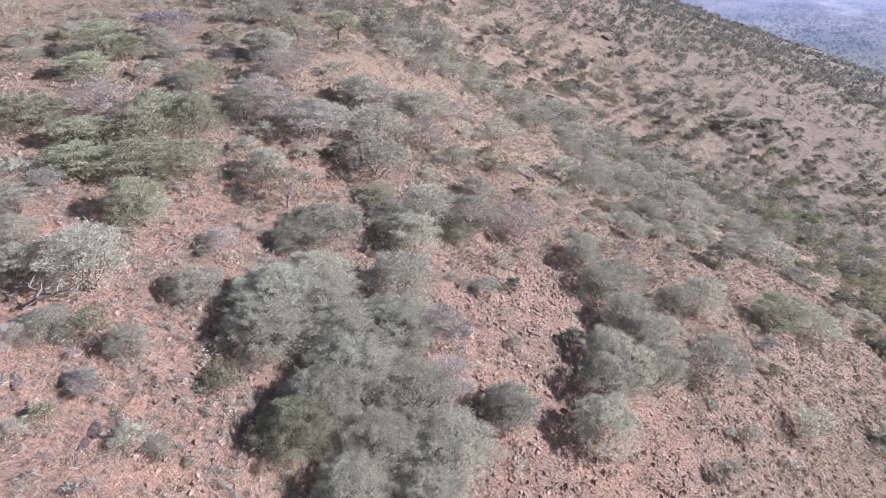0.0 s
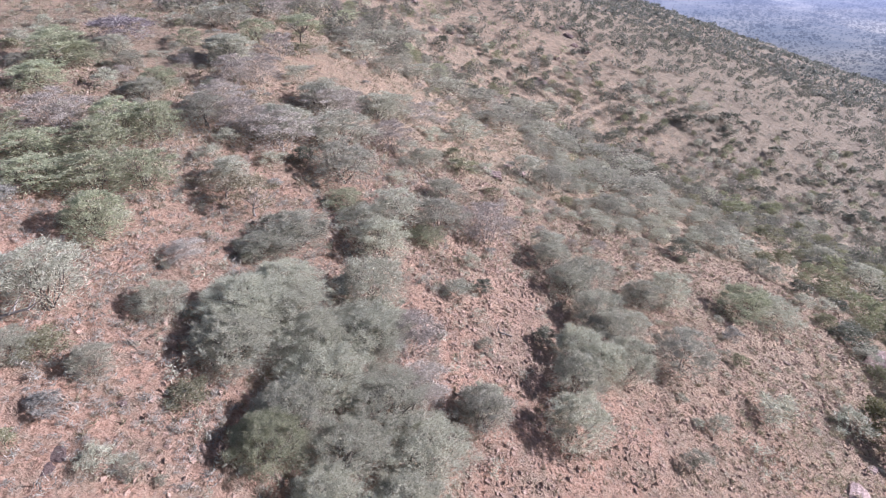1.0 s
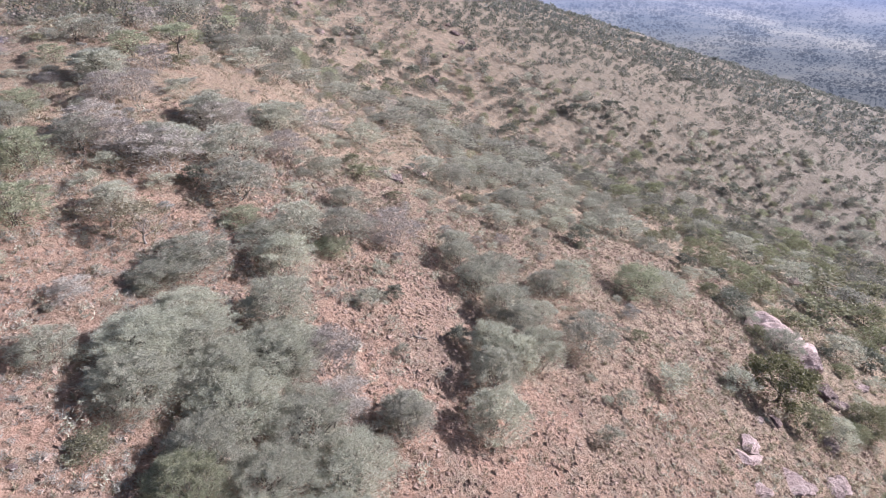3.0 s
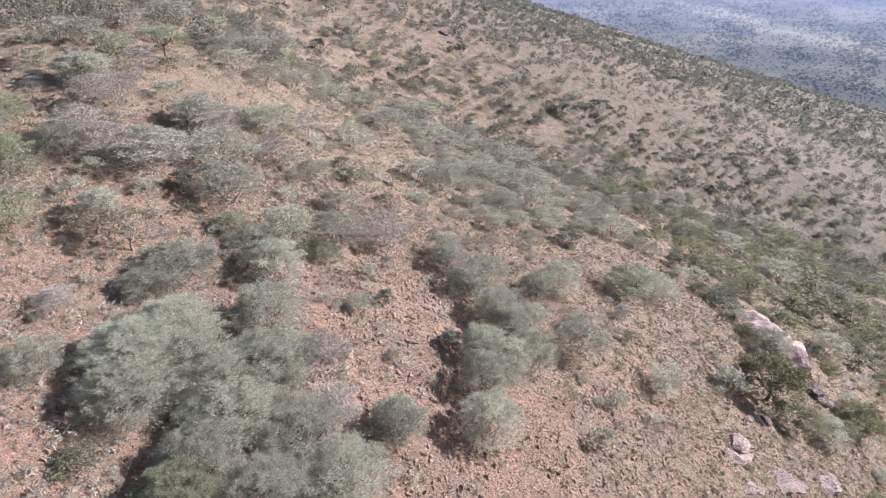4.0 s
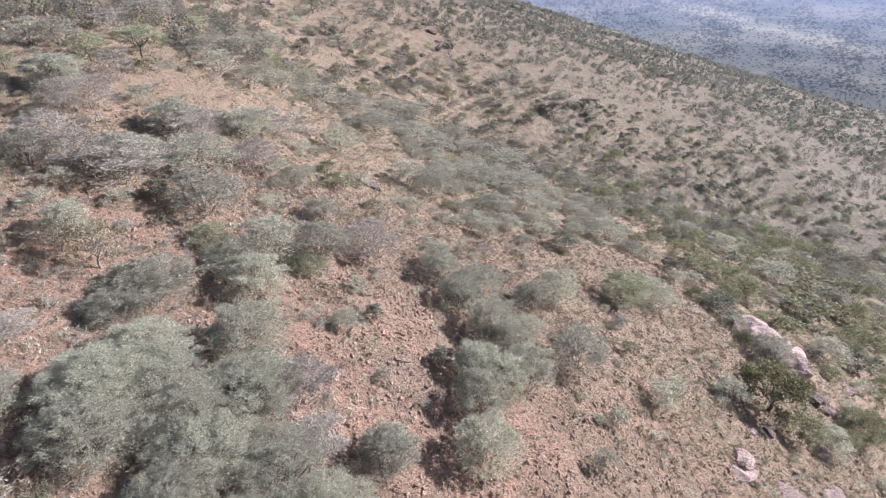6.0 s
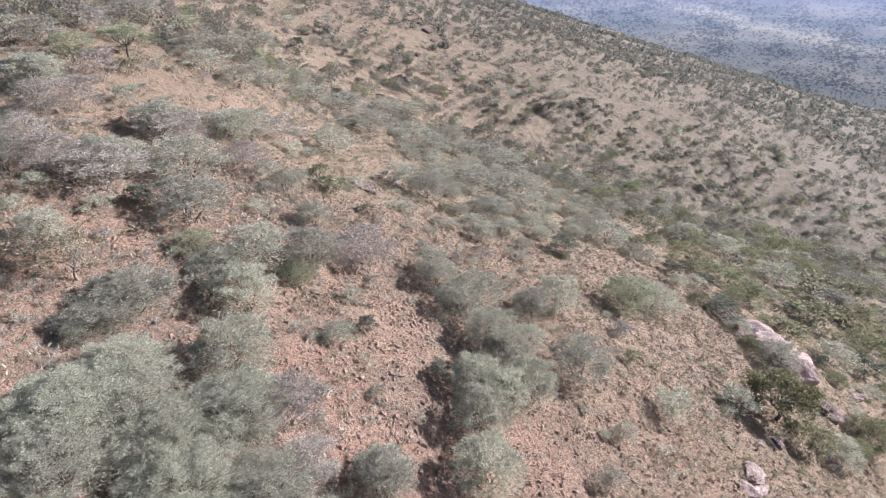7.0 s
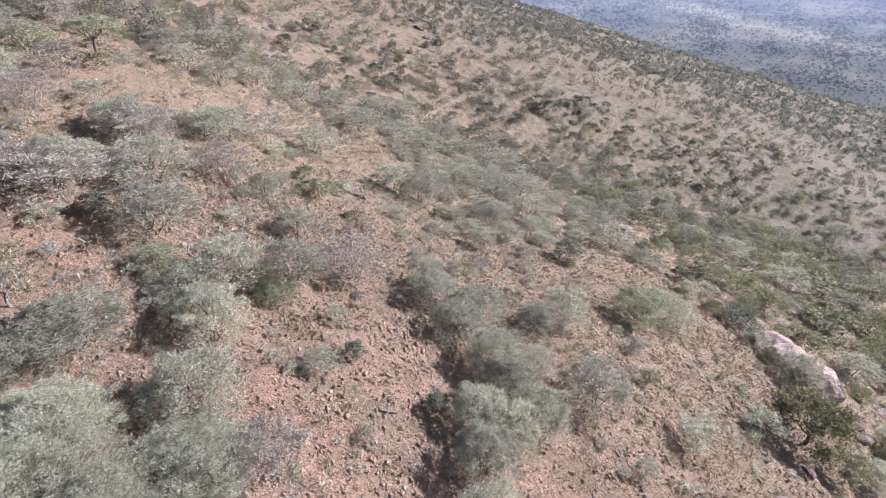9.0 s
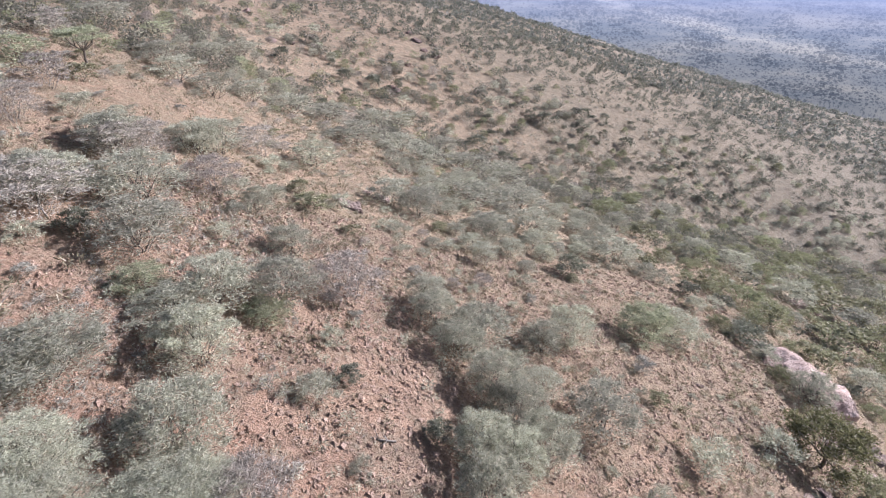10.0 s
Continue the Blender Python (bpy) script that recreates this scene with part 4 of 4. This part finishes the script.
# ---- what nobody could count: stones, grass, far bushes ----
def scatter_area(rng, n, x0, x1, y0, y1):
    return rng.uniform(x0, x1, n), rng.uniform(y0, y1, n)


def make_stones():
    rng = np.random.default_rng(21)
    base = np.array([(1, 0.7, -0.6), (-1, 0.7, -0.6), (-1, -0.7, -0.6), (1, -0.7, -0.6), (0.45, 0.1, 0.8), (-0.45, -0.1, 0.8)], float)
    tri = np.array([(0, 1, 4), (1, 5, 4), (1, 2, 5), (2, 3, 5), (3, 4, 5), (3, 0, 4)])
    r = 6 + 78 * rng.random(30000)**0.8
    a = np.radians(rng.uniform(-38, 68, 30000))
    x, y = r * np.sin(a), r * np.cos(a)
    keep = lattice_noise(x, y, 6.0, 31) + 0.6 * lattice_noise(x, y, 2.0, 32) > -0.35
    # the open scree between the thicket and the outcrop lies thickest
    sx, sy = scatter_area(rng, 44000, -8, 66, 20, 76)
    x, y = np.concatenate([x[keep], sx]), np.concatenate([y[keep], sy])
    r = np.hypot(x, y)
    n = len(x)
    s = (0.042 + 0.20 * rng.random(n)**4.5 + r * 0.0005) * np.where(x > 12, 0.8, 1.0)
    turn = rng.uniform(0, 6.283, n)[:, None]
    v = base[None] * rng.uniform(0.6, 1.25, (n, 6, 1)) * s[:, None, None] * rng.uniform(0.6, 1.25, (n, 1, 3))
    v = np.stack([v[:, :, 0] * np.cos(turn) - v[:, :, 1] * np.sin(turn), v[:, :, 0] * np.sin(turn) + v[:, :, 1] * np.cos(turn), v[:, :, 2]], 2)
    v = v + rng.normal(0, 0.22, (n, 6, 3)) * s[:, None, None]
    v[:, :, 2] *= 0.62
    z = height(x, y) + s * 0.25
    v += np.stack([x, y, z], 1)[:, None]
    f = (tri[None] + 6 * np.arange(n)[:, None, None]).reshape(-1, 3)
    ob = new("loose_stones", mesh_from("loose_stones", v.reshape(-1, 3), f, STONE))
    tagged(ob, "reddish loose stones strewn over the slope", "stones", kind="stuff")


def make_grass():
    """Tufts of dry grass."""
    rng = np.random.default_rng(22)
    n = 9000
    r = 16 + 120 * rng.random(n)**0.75
    a = np.radians(rng.uniform(-38, 72, n))
    x, y = r * np.sin(a), r * np.cos(a)
    keep = lattice_noise(x, y, 9.0, 41) + 0.5 * lattice_noise(x, y, 3.0, 42) + 0.010 * x > -0.1
    x, y, r = x[keep], y[keep], r[keep]
    n, blades = len(x), 16
    z = height(x, y)
    d = rng.normal(0, 1, (n, blades, 3)) * (0.55, 0.55, 0.25) + (0, 0, 0.75)
    d /= np.linalg.norm(d, axis=2)[:, :, None]
    ln = (0.22 + 0.35 * rng.random(n)**2)[:, None] * rng.uniform(0.6, 1.3, (n, blades))
    root = np.stack([x, y, z], 1)[:, None] + rng.normal(0, 0.09, (n, blades, 3)) * (1, 1, 0.1)
    side = np.cross(d, rng.normal(0, 1, (n, blades, 3)))
    side /= np.linalg.norm(side, axis=2)[:, :, None] + 1e-9
    w = (0.022 + r * 0.0002)[:, None, None]
    v = np.stack([root - side * w, root + side * w, root + d * ln[:, :, None]], 2).reshape(-1, 3)
    ob = new("dry_grass", mesh_from("dry_grass", v, np.arange(len(v)).reshape(-1, 3), LEAF["straw"]))
    tagged(ob, "pale tufts of dry grass between stones", "grass", kind="stuff")


def bush_field(name, label, leaf, seed, n, near, far, spread, wide, size, leaves, spray, power=1.0, clear=0.0, bias=0.0):
    """Bushes beyond counting, between two distances within a spread of bearings."""
    rng = np.random.default_rng(seed)
    r = near + (far - near) * rng.random(n)**power
    a = np.radians(rng.uniform(*spread, n))
    x, y = r * np.sin(a), r * np.cos(a)
    keep = lattice_noise(x, y, wide, seed) + 0.7 * lattice_noise(x, y, wide * 0.3, seed + 1) > bias
    if clear:
        for px, py, pw in taken:
            keep &= np.hypot(x - px, y - py) > pw * clear
    x, y, r = x[keep], y[keep], r[keep]
    n = len(x)
    w = size * rng.uniform(0.35, 0.95, n) * (1 + 0.9 * rng.random(n)**4)
    z = height(x, y)
    lobes = 4
    off = rng.normal(0, 0.15, (n, lobes, 3)) * (1, 1, 0.5)
    pick = rng.integers(0, lobes, (n, leaves))
    d = rng.normal(0, 1, (n, leaves, 3))
    d /= np.linalg.norm(d, axis=2)[:, :, None]
    c = off[np.arange(n)[:, None], pick] + d * (0.29 * rng.uniform(0.4, 1, (n, leaves, 1))**0.4) * (1, 1, 0.9)
    c[:, :, 2] = np.abs(c[:, :, 2] + 0.34)
    c = c * w[:, None, None] + np.stack([x, y, z], 1)[:, None]
    each = np.repeat(w, leaves)[:, None]
    v, f = sprays(rng, c.reshape(-1, 3), (d * (1, 1, 0.6) + (0, 0, 0.4)).reshape(-1, 3), spray[0] * each, spray[1] * each, 3)
    ob = new(name, mesh_from(name, v, f, LEAF[leaf]))
    tagged(ob, label, "bushes", kind="stuff")


make_stones()
make_grass()
bush_field("pale_tufts", "pale grey tufts of dry grass and twigs on red soil", "white", 65, 5200, 14, 72, (-48, 4), 7.0, 0.75, 40, (0.34, 0.035), 0.7, 0.2, -0.35)
bush_field("small_shrubs", "small grey shrubs dotted over the near slope", "grey", 51, 4200, 18, 130, (-38, 70), 14.0, 1.1, 44, (0.18, 0.05), 0.8, 0.3, -0.2)
bush_field("dry_shrubs", "small dry brown shrubs dotted over the near slope", "dry", 52, 2600, 18, 130, (-38, 70), 10.0, 0.9, 36, (0.18, 0.05), 0.8, 0.3, -0.1)
bush_field("straw_clumps", "straw-coloured grass clumps round the outcrop", "straw", 61, 3200, 45, 150, (38, 70), 16.0, 1.0, 40, (0.30, 0.05), 0.8, 0.2, -0.4)
bush_field("far_straw_clumps", "pale dry grass clumps on the far hillside", "straw", 62, 2200, 110, 260, (-25, 60), 30.0, 1.3, 16, (0.4, 0.14), 0.8, 0.3, -0.4)
bush_field("upper_straw_clumps", "dry yellowish grass clumps covering the upper slope", "straw", 64, 8500, 50, 160, (-40, 35), 22.0, 1.2, 18, (0.28, 0.055), 0.75, 0.15, -0.7)
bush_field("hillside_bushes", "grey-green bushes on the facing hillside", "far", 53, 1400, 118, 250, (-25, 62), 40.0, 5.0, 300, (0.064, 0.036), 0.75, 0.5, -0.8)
bush_field("hillside_green_bushes", "olive bushes on the facing hillside", "olive", 54, 520, 115, 300, (-25, 62), 45.0, 4.0, 220, (0.07, 0.045), 0.8, 0.5, -0.3)
bush_field("dark_hillside_bushes", "dark evergreen bushes on the facing hillside", "dark", 63, 520, 118, 420, (-20, 62), 50.0, 4.4, 220, (0.080, 0.050), 0.8, 0.5, -0.3)
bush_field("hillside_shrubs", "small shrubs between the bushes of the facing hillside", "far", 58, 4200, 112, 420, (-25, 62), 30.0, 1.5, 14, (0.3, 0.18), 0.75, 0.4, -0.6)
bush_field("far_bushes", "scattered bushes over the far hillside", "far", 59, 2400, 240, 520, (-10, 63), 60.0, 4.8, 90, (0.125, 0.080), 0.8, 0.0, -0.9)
bush_field("far_dark_bushes", "dark bushes over the far hillside", "dark", 60, 850, 300, 640, (5, 64), 70.0, 4.6, 70, (0.15, 0.09), 0.85, 0.0, -0.5)
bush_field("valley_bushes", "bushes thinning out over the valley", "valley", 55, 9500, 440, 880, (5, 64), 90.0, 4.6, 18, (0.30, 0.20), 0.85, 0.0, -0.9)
